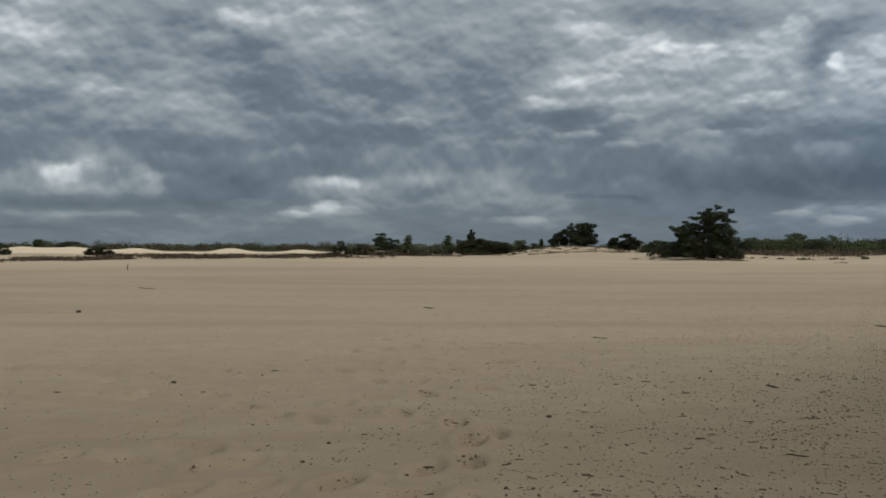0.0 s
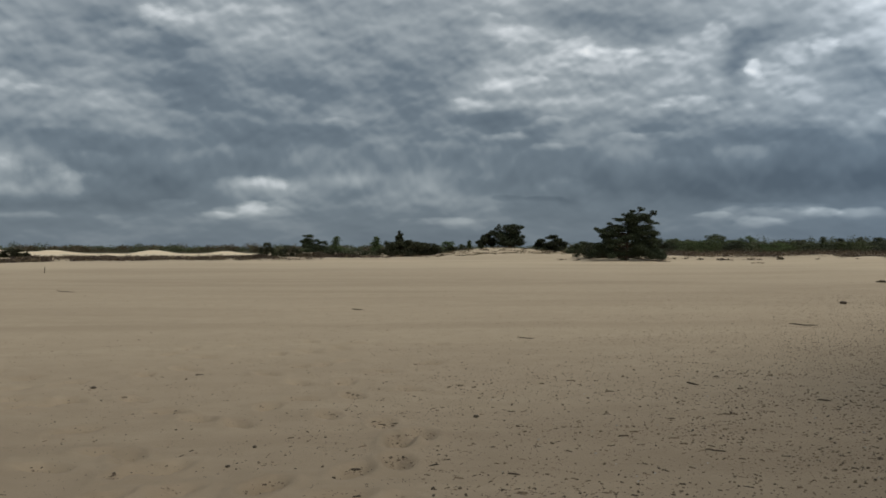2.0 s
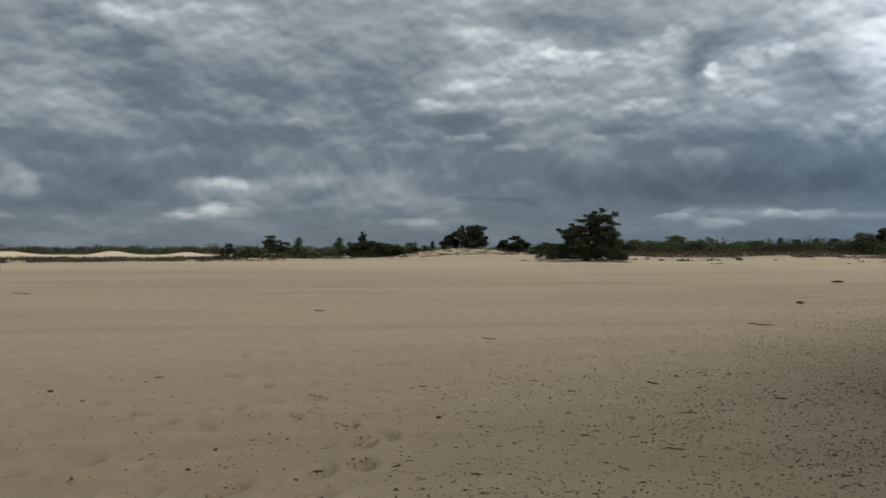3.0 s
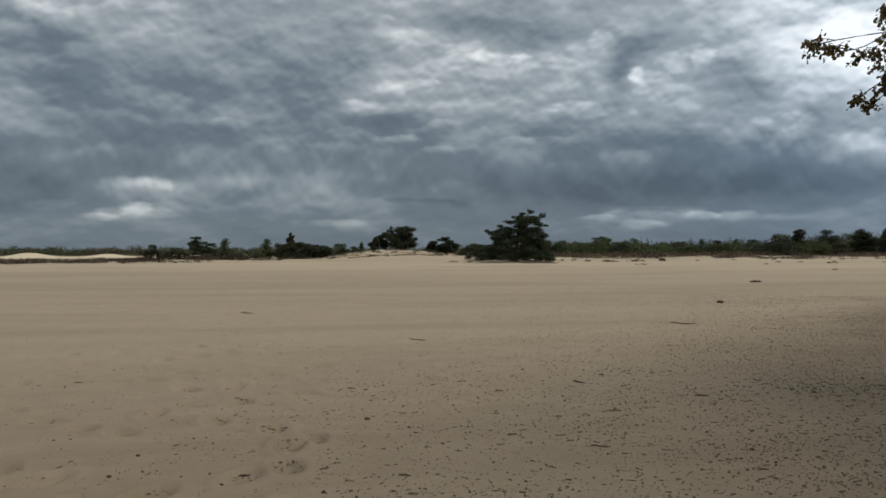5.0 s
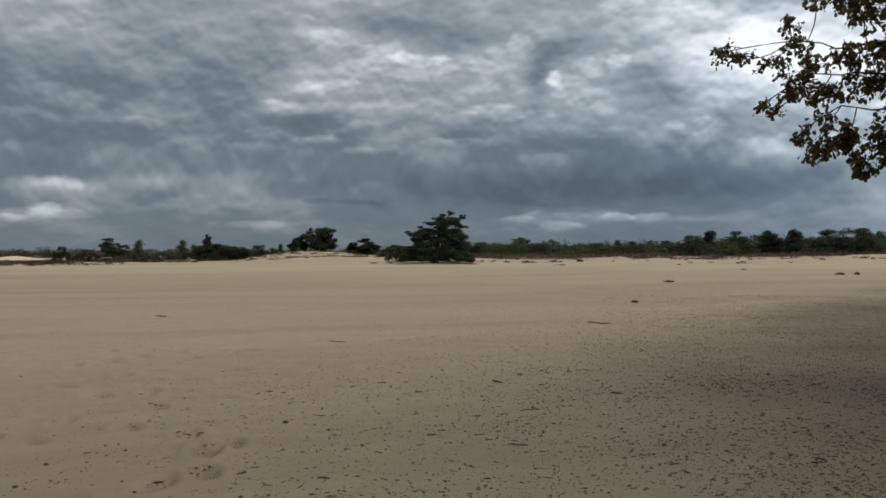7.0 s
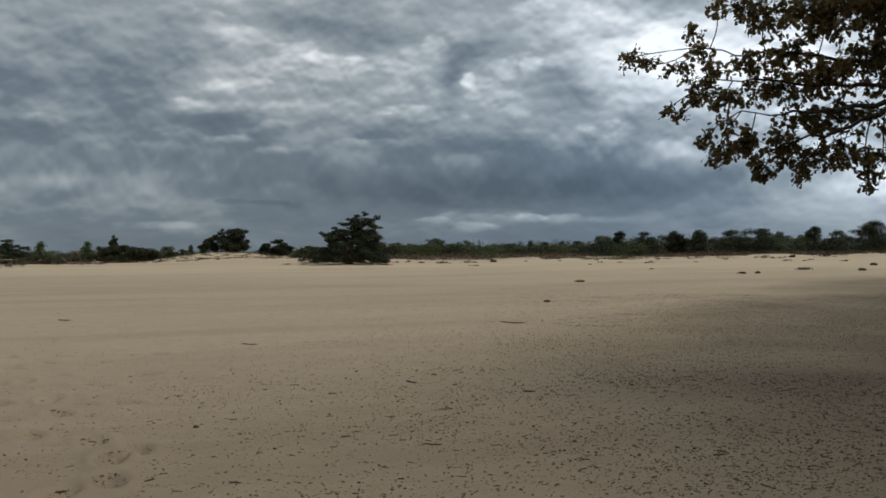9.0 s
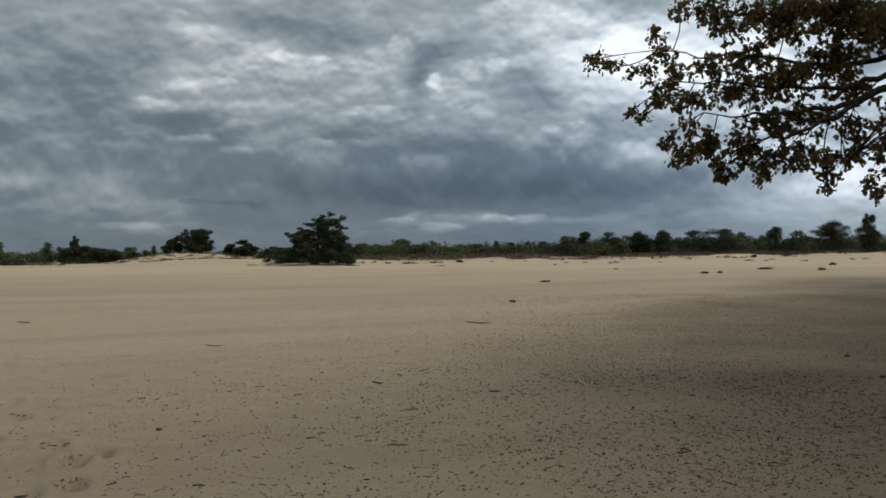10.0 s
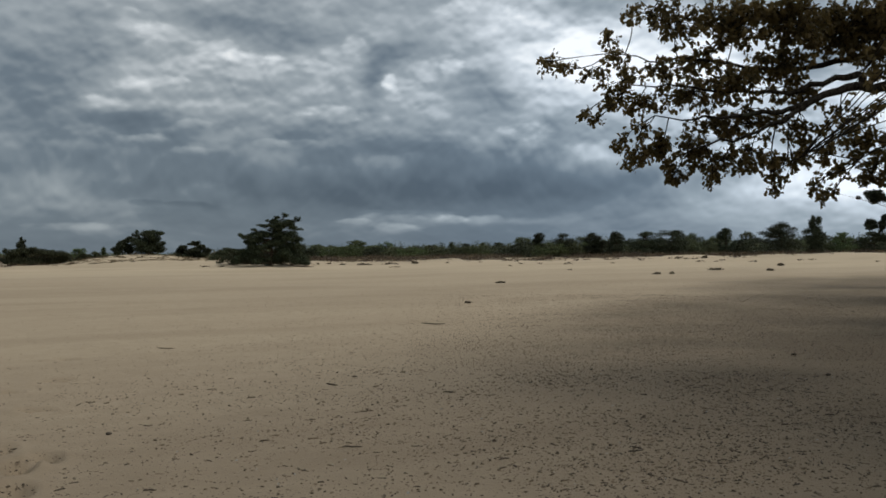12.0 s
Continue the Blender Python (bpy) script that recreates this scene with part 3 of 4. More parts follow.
def lone_pine():
    d, bearing = 97, 16.2
    rng = np.random.RandomState(2)
    x, y = at(bearing, d)
    h = (EYE + math.tan(radians(2.72)) * d - ground_z(x, y)) / 10
    a = radians(bearing)
    shape = []
    for u, z, rw, rh in PINE_UPPER + PINE_LOWER:
        for k in range(5):
            v = rng.uniform(-0.5, 0.5) * (5 - 0.4 * z) if k else rng.uniform(-0.4, 0.4)
            uu, zz, g = (u + rng.normal() * rw * 0.40, z + rng.normal() * rh * 0.42, 0.62) if k else (u, z, 0.8)
            uu, v, zz, rr, hh = uu * h, v * h, zz * h, rw * h * g, rh * h * g
            shape.append((uu * math.cos(a) + v * math.sin(a), -uu * math.sin(a) + v * math.cos(a), zz, rr, hh))
    crown_tree("lone_pine", x, y, h * 10 + ground_z(x, y), 8, "pine", NEEDLES, "dark wind-shaped pine with ragged limbs on the sand edge", "pine tree",
               24000, 11, clumps=shape, leaf=0.07)


lone_pine()
PINE, BUSH, BROAD = "dark green pine at the edge of the sand", "dense dark juniper bush on the sand edge", "fresh green broadleaf tree behind the sand edge"
# name, bearing, width, height of the top (degrees), distance, kind, material, label, category, leaves
EDGE_TREES = [
    ("bush", -26.3, 1.3, 0.33, 128, "bush", SHRUB, BUSH, "bush", 2500), ("tree", -24.18, 0.85, 0.52, 330, "broad", OLIVE, BROAD, "tree", 1200),
    ("tree", -22.54, 1.5, 0.42, 320, "broad", OLIVE, BROAD, "tree", 1800), ("bush", -20.83, 1.35, 0.11, 122, "bush", SHRUB, BUSH, "bush", 2500),
    ("birch_tree", -2.14, 0.95, 0.90, 190, "spire", SPRING, "slim pale green birch", "tree", 900),
    ("birch_tree", 0.38, 0.9, 0.87, 190, "spire", SPRING, "slim pale green birch", "tree", 900), 
    ("tree", 4.94, 1.0, 0.58, 230, "broad", SPRING, BROAD, "tree", 900), ("tree", 6.28, 0.5, 0.65, 230, "spire", SPRING, BROAD, "tree", 600),
    ("bush", 13.61, 1.9, 0.57, 118, "bush", SHRUB, BUSH, "bush", 3500), ("bush", 14.35, 2.3, 0.40, 101, "bush", SHRUB, BUSH, "bush", 4500),
]
# low scrub along the western edge: bearing, width, height of the top (degrees), distance, heathery or not
WEST_SCRUB = [(-6.46, 0.84, 0.52, 132, False), (-5.17, 1.43, 0.35, 128, False), (-3.58, 1.95, -0.1, 124, True), (-2.41, 1.49, 0.03, 134, False), (-0.79, 2.08, 0.07, 136, False), (0.69, 0.97, 0.1, 138, False), (-7.17, 2.27, -0.33, 112, True), (-1.64, 1.62, -0.25, 120, True), (5.13, 0.78, 0.27, 134, False), (5.73, 1.1, 0.41, 150, False)]
WOOD_TREES = [
    ("tree", 18.97, 1.05, 0.75, 210, "broad", SPRING, BROAD, "tree", 1100), ("tree", 19.92, 0.9, 0.67, 215, "broad", OLIVE, BROAD, "tree", 1000),
    ("tree", 21.40, 1.8, 1.02, 205, "broad", SPRING, BROAD, "tree", 2200), ("tree", 23.37, 1.5, 0.90, 205, "broad", SPRING, BROAD, "tree", 1800),
    ("tree", 24.93, 1.3, 0.56, 220, "broad", OLIVE, BROAD, "tree", 1100), ("tree", 26.34, 1.6, 0.62, 225, "broad", OLIVE, BROAD, "tree", 1300),
    ("tree", 27.51, 0.75, 0.82, 220, "spire", OLIVE, BROAD, "tree", 900), ("pine_tree", 28.5, 1.2, 0.70, 225, "spire", NEEDLES, PINE, "pine tree", 1200),
    ("pine_tree", 29.5, 0.9, 0.72, 225, "spire", NEEDLES, PINE, "pine tree", 1100), ("pine_tree", 30.48, 1.1, 0.76, 225, "spire", NEEDLES, PINE, "pine tree", 1200),
    ("tree", 32.01, 1.6, 1.10, 205, "broad", OLIVE, BROAD, "tree", 2000), ("pine_tree", 33.04, 1.1, 1.30, 200, "pine", NEEDLES, PINE, "pine tree", 1800),
    ("pine_tree", 34.50, 1.8, 1.32, 190, "broad", NEEDLES, PINE, "pine tree", 2500), ("pine_tree", 36.35, 1.4, 1.37, 195, "pine", NEEDLES, PINE, "pine tree", 2400),
    ("pine_tree", 37.92, 1.4, 1.42, 190, "pine", NEEDLES, PINE, "pine tree", 2400), ("pine_tree", 39.73, 2.4, 1.35, 185, "broad", NEEDLES, PINE, "pine tree", 3200),
    ("pine_tree", 41.27, 2.6, 1.43, 185, "broad", NEEDLES, PINE, "pine tree", 3500), ("tree", 42.4, 0.9, 1.21, 200, "broad", OLIVE, BROAD, "tree", 1000),
    ("tree", 43.30, 1.4, 0.81, 200, "broad", OLIVE, BROAD, "tree", 1400), ("pine_tree", 44.43, 1.2, 1.52, 190, "pine", NEEDLES, PINE, "pine tree", 2500),
    ("tree", 45.65, 1.3, 1.22, 200, "broad", OLIVE, BROAD, "tree", 1600), ("pine_tree", 47.65, 2.5, 1.69, 175, "pine", NEEDLES, "broad umbrella-shaped pine at the wood edge", "pine tree", 4500),
    ("pine_tree", 49.48, 1.25, 2.08, 165, "broad", NEEDLES, "tall dense dark conifer at the wood edge", "pine tree", 4500), ("tree", 50.96, 1.3, 1.13, 190, "broad", SPRING, BROAD, "tree", 1400),
    ("pine_tree", 52.6, 1.9, 1.15, 180, "pine", NEEDLES, PINE, "pine tree", 2200)]
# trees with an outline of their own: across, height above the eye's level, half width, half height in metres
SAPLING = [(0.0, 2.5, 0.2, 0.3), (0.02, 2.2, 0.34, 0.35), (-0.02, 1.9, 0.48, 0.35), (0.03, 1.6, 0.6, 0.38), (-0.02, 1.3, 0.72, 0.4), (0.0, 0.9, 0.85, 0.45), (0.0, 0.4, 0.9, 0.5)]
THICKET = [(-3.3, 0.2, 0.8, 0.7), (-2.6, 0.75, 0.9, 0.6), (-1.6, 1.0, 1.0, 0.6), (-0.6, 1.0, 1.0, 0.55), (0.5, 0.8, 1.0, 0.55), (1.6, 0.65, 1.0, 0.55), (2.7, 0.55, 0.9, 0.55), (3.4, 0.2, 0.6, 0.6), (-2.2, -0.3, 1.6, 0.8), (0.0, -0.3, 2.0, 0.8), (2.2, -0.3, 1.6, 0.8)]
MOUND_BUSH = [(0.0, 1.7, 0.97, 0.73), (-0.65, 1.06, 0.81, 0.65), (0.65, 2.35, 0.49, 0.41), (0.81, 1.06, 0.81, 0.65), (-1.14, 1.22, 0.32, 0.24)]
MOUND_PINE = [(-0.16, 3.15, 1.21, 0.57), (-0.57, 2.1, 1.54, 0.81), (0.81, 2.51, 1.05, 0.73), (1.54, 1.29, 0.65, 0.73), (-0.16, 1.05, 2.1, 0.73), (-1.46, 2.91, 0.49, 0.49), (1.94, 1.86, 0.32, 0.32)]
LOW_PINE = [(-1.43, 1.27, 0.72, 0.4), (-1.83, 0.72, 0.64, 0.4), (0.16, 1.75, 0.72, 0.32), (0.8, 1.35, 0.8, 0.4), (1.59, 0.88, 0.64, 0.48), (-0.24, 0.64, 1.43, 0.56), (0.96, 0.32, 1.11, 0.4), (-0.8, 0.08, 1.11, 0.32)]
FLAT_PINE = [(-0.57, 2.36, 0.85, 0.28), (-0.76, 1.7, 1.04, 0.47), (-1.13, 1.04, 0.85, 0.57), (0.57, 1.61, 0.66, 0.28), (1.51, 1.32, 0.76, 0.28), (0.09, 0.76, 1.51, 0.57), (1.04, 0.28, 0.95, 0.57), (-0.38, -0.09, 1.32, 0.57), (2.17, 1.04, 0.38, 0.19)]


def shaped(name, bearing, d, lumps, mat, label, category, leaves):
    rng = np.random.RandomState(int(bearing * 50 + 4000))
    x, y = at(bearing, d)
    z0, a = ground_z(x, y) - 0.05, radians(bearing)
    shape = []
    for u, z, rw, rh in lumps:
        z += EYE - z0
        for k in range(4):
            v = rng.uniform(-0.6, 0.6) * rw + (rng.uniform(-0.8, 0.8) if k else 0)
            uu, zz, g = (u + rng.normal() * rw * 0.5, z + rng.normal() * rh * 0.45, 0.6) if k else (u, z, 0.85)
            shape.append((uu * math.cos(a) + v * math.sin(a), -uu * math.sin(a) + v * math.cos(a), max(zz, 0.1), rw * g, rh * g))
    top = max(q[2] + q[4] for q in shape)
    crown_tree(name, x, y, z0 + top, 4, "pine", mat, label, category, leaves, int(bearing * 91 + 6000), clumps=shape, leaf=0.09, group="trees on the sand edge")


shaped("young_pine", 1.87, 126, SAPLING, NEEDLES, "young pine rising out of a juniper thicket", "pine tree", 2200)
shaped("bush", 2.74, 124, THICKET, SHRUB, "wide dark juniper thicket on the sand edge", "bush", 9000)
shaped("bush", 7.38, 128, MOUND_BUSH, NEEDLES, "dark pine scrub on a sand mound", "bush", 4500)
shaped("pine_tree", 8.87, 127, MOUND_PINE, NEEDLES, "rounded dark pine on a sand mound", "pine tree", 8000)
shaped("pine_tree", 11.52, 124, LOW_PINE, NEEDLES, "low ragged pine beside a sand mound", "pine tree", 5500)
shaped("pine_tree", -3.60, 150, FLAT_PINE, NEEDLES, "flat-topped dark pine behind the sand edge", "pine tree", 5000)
for n_, a_, w_, e_, d_, k_, m_, l_, c_, q_ in EDGE_TREES:
    stand_tree(n_, a_, w_, e_, d_, k_, m_, l_, c_, q_, group="trees on the sand edge")
for a_, w_, e_, d_, heath_ in WEST_SCRUB:
    stand_tree("heather_bush" if heath_ else "bush", a_, w_, e_, d_, "bush", HEATH if heath_ else SHRUB, "low brown heather bush on the sand" if heath_ else "small dull green bush on the sand edge",
               "bush", 1300, group="trees on the sand edge")
for n_, a_, w_, e_, d_, k_, m_, l_, c_, q_ in WOOD_TREES:
    stand_tree(n_, a_, w_, e_, d_, k_, m_, l_, c_, q_, group="trees of the wood edge")
rank = np.random.RandomState(31)
for bearing in np.linspace(17.4, 56, 58):
    bearing += rank.uniform(-0.35, 0.35)
    crest = float(np.interp(bearing, [17, 21, 24, 31, 33, 36, 42, 46, 52, 56], [0.55, 0.75, 0.5, 0.55, 0.85, 1.0, 1.05, 0.95, 0.95, 0.9])) * rank.uniform(0.72, 1.12)
    pick = rank.rand()
    dark = pick < np.interp(bearing, [17, 30, 36, 56], [0.2, 0.5, 0.7, 0.6])
    stand_tree("pine_tree" if dark else "tree", bearing, rank.uniform(1.4, 2.5), crest, rank.uniform(186, 218), ("pine" if rank.rand() < 0.3 else "broad") if dark else "broad",
               NEEDLES if dark else (SPRING if rank.rand() < 0.35 else OLIVE), PINE if dark else BROAD, "pine tree" if dark else "tree", 1500, group="trees of the wood edge")
# the near pine beside the oak: across, height, half width, half height in metres
NEAR_LIMBS = [
    (-3.3, 3.85, 0.42, 0.10), (-2.75, 3.95, 0.5, 0.15), (-2.1, 4.0, 0.6, 0.17), (-1.3, 4.1, 0.6, 0.18), (-3.0, 2.7, 0.4, 0.12), (-2.4, 2.8, 0.6, 0.2), (-1.7, 2.85, 0.7, 0.25),
    (-0.9, 2.9, 0.7, 0.3), (-2.5, 2.0, 0.6, 0.22), (-1.7, 1.9, 0.8, 0.35), (-0.8, 1.8, 0.8, 0.4), (-2.2, 5.0, 0.6, 0.15), (-1.2, 5.2, 0.7, 0.2), (1.4, 2.8, 0.9, 0.3),
    (2.3, 3.2, 0.7, 0.2), (1.6, 4.2, 0.9, 0.25), (1.0, 5.4, 0.9, 0.3), (-0.6, 6.3, 0.8, 0.3), (0.3, 7.2, 0.7, 0.35), (0.4, 6.2, 0.9, 0.3), (1.2, 1.7, 1.0, 0.4)]


def near_pine():
    d, bearing = 42, 57.1
    rng = np.random.RandomState(9)
    x, y = at(bearing, d)
    a = radians(bearing)
    shape = []
    for u, z, rw, rh in NEAR_LIMBS:
        for k in range(9):
            v = rng.uniform(-0.9, 0.9)
            uu, zz = u + rng.normal() * rw * 0.75, z + rng.normal() * rh * 0.9
            g = rng.uniform(0.08, 0.20)
            shape.append((uu * math.cos(a) + v * math.sin(a), -uu * math.sin(a) + v * math.cos(a), zz, g * 1.25, g * rng.uniform(0.6, 1.0)))
    crown_tree("pine_tree", x, y, 7.8, 6, "pine", NEEDLES, "near pine with long flat limbs beside the oak", "pine tree", 17000, 77, clumps=shape, leaf=0.055, limb=0.3)


near_pine()


def far_woods():
    """The distant woods behind the plain, as one mass of crowns."""
    rng = np.random.RandomState(21)
    sets = {"far_woods": [], "far_russet_woods": []}
    for k in range(950):
        az = rng.uniform(-34, 12) if k % 5 < 2 else rng.uniform(12, 60)
        left = az < 15
        d = rng.uniform(330, 460) if left else rng.uniform(190, 290)
        x, y = at(az, d)
        el = (0.13 + 0.22 * rng.rand() if left else 0.25 + 0.55 * rng.rand() + (0.22 if az > 32 else 0.0))
        if rng.rand() < 0.08:
            el += 0.2
        top = EYE + math.tan(radians(el)) * d
        z0 = ground_z(x, y)
        h = max(top - z0, 1.0)
        w = d * radians(rng.uniform(0.4, 0.8))
        pts = in_clump(rng, 250, (x, y, z0 + h * 0.5), (w, w, h * 0.5))
        key = "far_russet_woods" if left and rng.rand() < 0.45 else "far_woods"
        sets[key].append(tufts(pts, d * 0.0009, rng, 0.4))
    for key, mat, label in (("far_woods", OLIVE, "distant dull green mixed woods along the horizon"), ("far_russet_woods", RUSSET, "distant bare russet woods along the horizon")):
        v, f, o = [], [], 0
        for a, b in sets[key]:
            v.append(a)
            f.append(b + o)
            o += len(a)
        ob = new(key, mesh_of(key, np.vstack(v), np.vstack(f), mat))
        tagged(ob, label, "woods", kind="stuff")


far_woods()


def scrub():
    """Heather and low scrub: strips in front of the dunes and along the wood's foot."""
    rng = np.random.RandomState(5)
    groups = {"heather": [], "dry_grass": []}
    # bearing from, to, distance from, to, height, clumps
    strips = [(-25.5, -19, 96, 106, 0.35, 260), (-21, -9, 94, 112, 0.45, 700), (-10, -3, 100, 128, 0.4, 120), (-20, -8, 112, 122, 0.4, 300), (-4, 5, 112, 142, 0.38, 200),
              (4.5, 13, 114, 127, 0.15, 170), (12, 22, 98, 118, 0.3, 50), (17, 34, 156, 178, 1.0, 1500), (30, 55, 156, 180, 1.0, 1400), (17.5, 34, 126, 157, 0.62, 900), (29, 54, 124, 156, 0.38, 420), (24, 54, 92, 150, 0.13, 60), (27, 55, 70, 150, 0.09, 14), (-27, -21, 84, 100, 0.2, 90)]
    for a0, a1, d0, d1, h, n in strips:
        az, d = np.radians(rng.uniform(a0, a1, n)), rng.uniform(d0, d1, n)
        if d0 > 150:
            d = d + 44 * (vnoise(az * 40, az * 0 + 3.3, 3) - 0.5)
        xs, ys = d * np.sin(az), d * np.cos(az)
        keep = vnoise(xs * 0.12, ys * 0.12, 3) > 0.42
        xs, ys = xs[keep], ys[keep]
        for x, y, z in zip(xs, ys, height(xs, ys)):
            s = h * rng.uniform(0.5, 1.3)
            pts = in_clump(rng, 26, (x, y, z + s * 0.35), (s * (rng.uniform(1.2, 3) if h > 0.2 else rng.uniform(3, 7)), s * 1.2, s * 0.55))
            groups["dry_grass" if rng.rand() < (0.93 if 4 <= a0 < 12 else 0.2) else "heather"].append(tufts(pts, 0.10, rng, 0.35))
    for key, mat, label in (("heather", HEATH, "dark brown heather and low scrub on the sand"), ("dry_grass", GRASS, "straw coloured grass tussocks among the heather")):
        v, f, o = [], [], 0
        for a, b in groups[key]:
            v.append(a)
            f.append(b + o)
            o += len(a)
        ob = new(key, mesh_of(key, np.vstack(v), np.vstack(f), mat))
        tagged(ob, label, "heath", kind="stuff")


scrub()


# ---------------------------------------------------------------- the oak
OAK_AT = at(62.6, 13.0)
OAK_R = 5.2
# limbs: thickness, then bearing, height (degrees) and distance along each
OAK_LIMBS = [
    (0.085, ((56.7, 8.48, 12.9), (54.77, 9.03, 12.2), (53.28, 9.33, 11.6), (51.28, 9.43, 11.1), (49.45, 8.83, 10.7), (47.57, 8.24, 10.4), (45.0, 8.19, 10.2), (42.68, 8.11, 10.1), (40.32, 8.46, 10.0))),
    (0.05, ((52.32, 9.41, 11.3), (51.88, 10.12, 11.2), (50.68, 10.06, 11.0), (48.84, 9.47, 10.8), (46.31, 9.48, 10.6), (43.37, 9.83, 10.4), (41.02, 10.3, 10.3), (38.62, 10.42, 10.2))),
    (0.035, ((49.45, 8.83, 10.7), (47.88, 7.72, 10.4), (45.64, 7.01, 10.2), (43.33, 6.51, 10.0), (41.31, 5.83, 9.9))),
    (0.05, ((56.72, 10.31, 12.9), (53.3, 11.24, 11.9), (50.69, 10.99, 11.4), (48.23, 10.75, 11.1), (45.68, 11.01, 10.8), (42.72, 11.71, 10.6), (40.02, 11.71, 10.4), (37.6, 12.34, 10.3))),
    (0.07, ((56.73, 10.92, 12.9), (53.32, 12.38, 12.0), (49.81, 13.23, 11.5), (46.03, 13.76, 11.2), (42.75, 14.03, 11.0), (40.05, 14.55, 10.8))),
    (0.02, ((54.77, 9.03, 12.2), (53.04, 8.02, 11.2), (51.25, 7.02, 10.6), (49.88, 6.06, 10.2), (48.17, 5.38, 9.9))),
    (0.02, ((56.69, 7.25, 12.6), (54.46, 6.48, 11.6), (52.72, 5.8, 11.0), (51.23, 4.74, 10.6)))]
# boughs: bearing, height, half width, half height (degrees), number of shoots
BOUGHS_A = [
    (40.05, 14.55, 1.26, 0.9, 16), (41.74, 13.94, 1.62, 1.26, 30), (38.94, 14.28, 0.43, 0.54, 4), (37.44, 13.36, 0.43, 0.43, 5), (37.78, 12.17, 0.9, 0.65, 11), (36.54, 10.85, 0.79, 0.5, 9),
    (38.28, 10.78, 1.26, 0.9, 18), (37.57, 9.43, 1.08, 0.5, 12), (39.3, 9.19, 1.44, 0.72, 20), (41.03, 10.98, 1.44, 0.9, 18), (43.06, 11.53, 1.62, 1.08, 32), (42.7, 9.53, 2.16, 0.9, 36),
    (45.02, 10.06, 1.8, 1.44, 40), (45.06, 13.68, 2.16, 1.44, 70), (48.26, 13.39, 2.16, 1.62, 100), (51.32, 12.76, 2.52, 1.8, 130), (53.38, 12.84, 2.16, 2.16, 90), (47.6, 10.87, 1.8, 1.08, 56),
    (45.64, 7.69, 1.8, 0.9, 32), (43.34, 7.46, 1.62, 0.65, 18)]
BOUGHS_B = [
    (39.46, 7.63, 0.54, 0.72, 8), (39.27, 6.07, 0.72, 0.79, 15), (37.89, 6.71, 0.43, 0.29, 4), (40.64, 6.37, 1.08, 0.9, 22), (41.47, 4.96, 0.65, 0.72, 14), (42.33, 6.14, 1.08, 0.9, 22),
    (43.98, 5.39, 1.26, 0.9, 24), (43.71, 4.44, 0.36, 0.43, 5), (45.95, 5.99, 1.44, 1.08, 24), (47.05, 4.19, 0.65, 0.65, 9), (48.01, 5.22, 1.08, 0.79, 16), (48.19, 7.21, 1.8, 0.9, 20),
    (49.42, 5.98, 0.9, 0.9, 14), (50.8, 6.72, 0.9, 0.9, 12), (52.29, 6.47, 1.44, 1.08, 26), (50.77, 4.6, 0.79, 0.5, 9), (50.3, 3.3, 0.65, 0.5, 7), (49.3, 3.84, 0.36, 0.29, 4),
    (52.27, 4.69, 1.44, 0.9, 24), (50.96, 7.85, 1.8, 0.43, 8)]
BOUGHS_C = [
    (48.21, 9.18, 2.16, 0.65, 26), (52.78, 11.04, 1.44, 0.72, 18), (55.35, 10.46, 2.88, 2.16, 80), (55.93, 13.13, 3.24, 2.16, 80), (55.57, 6.09, 3.24, 1.8, 60), (59.11, 9.74, 3.96, 3.24, 90),
    (59.57, 5.51, 3.24, 2.16, 50), (33.36, 11.93, 0.79, 0.25, 5), (34.43, 11.55, 0.5, 0.25, 5), (35.88, 8.73, 0.43, 0.18, 3), (36.69, 8.43, 0.5, 0.22, 4)]


def beside(az, el, d):
    """A place by bearing, height and distance from the lens at the end of the pan."""
    x, y = at(az, d)
    return Vector((x + 0.18, y + 0.03, EYE + d * math.tan(radians(el))))


def lobed_leaf():
    """An oak leaf 1 long, folded along its rib: verts and faces."""
    v = [(0, 0, 0), (0.5, 0, 0.03), (1.0, 0, -0.05)]
    for s in (1, -1):
        v += [(x, s * y, 0.3 * y) for x, y in ((0.16, 0.13), (0.36, 0.30), (0.50, 0.20), (0.72, 0.36), (0.90, 0.16))]
    f = []
    for o, flip in ((3, False), (8, True)):
        q = [(0, o, o + 1, 1), (1, o + 1, o + 2), (1, o + 2, o + 3), (1, o + 3, o + 4, 2)]
        f += [t[::-1] if flip else t for t in q]
    return np.array(v), f


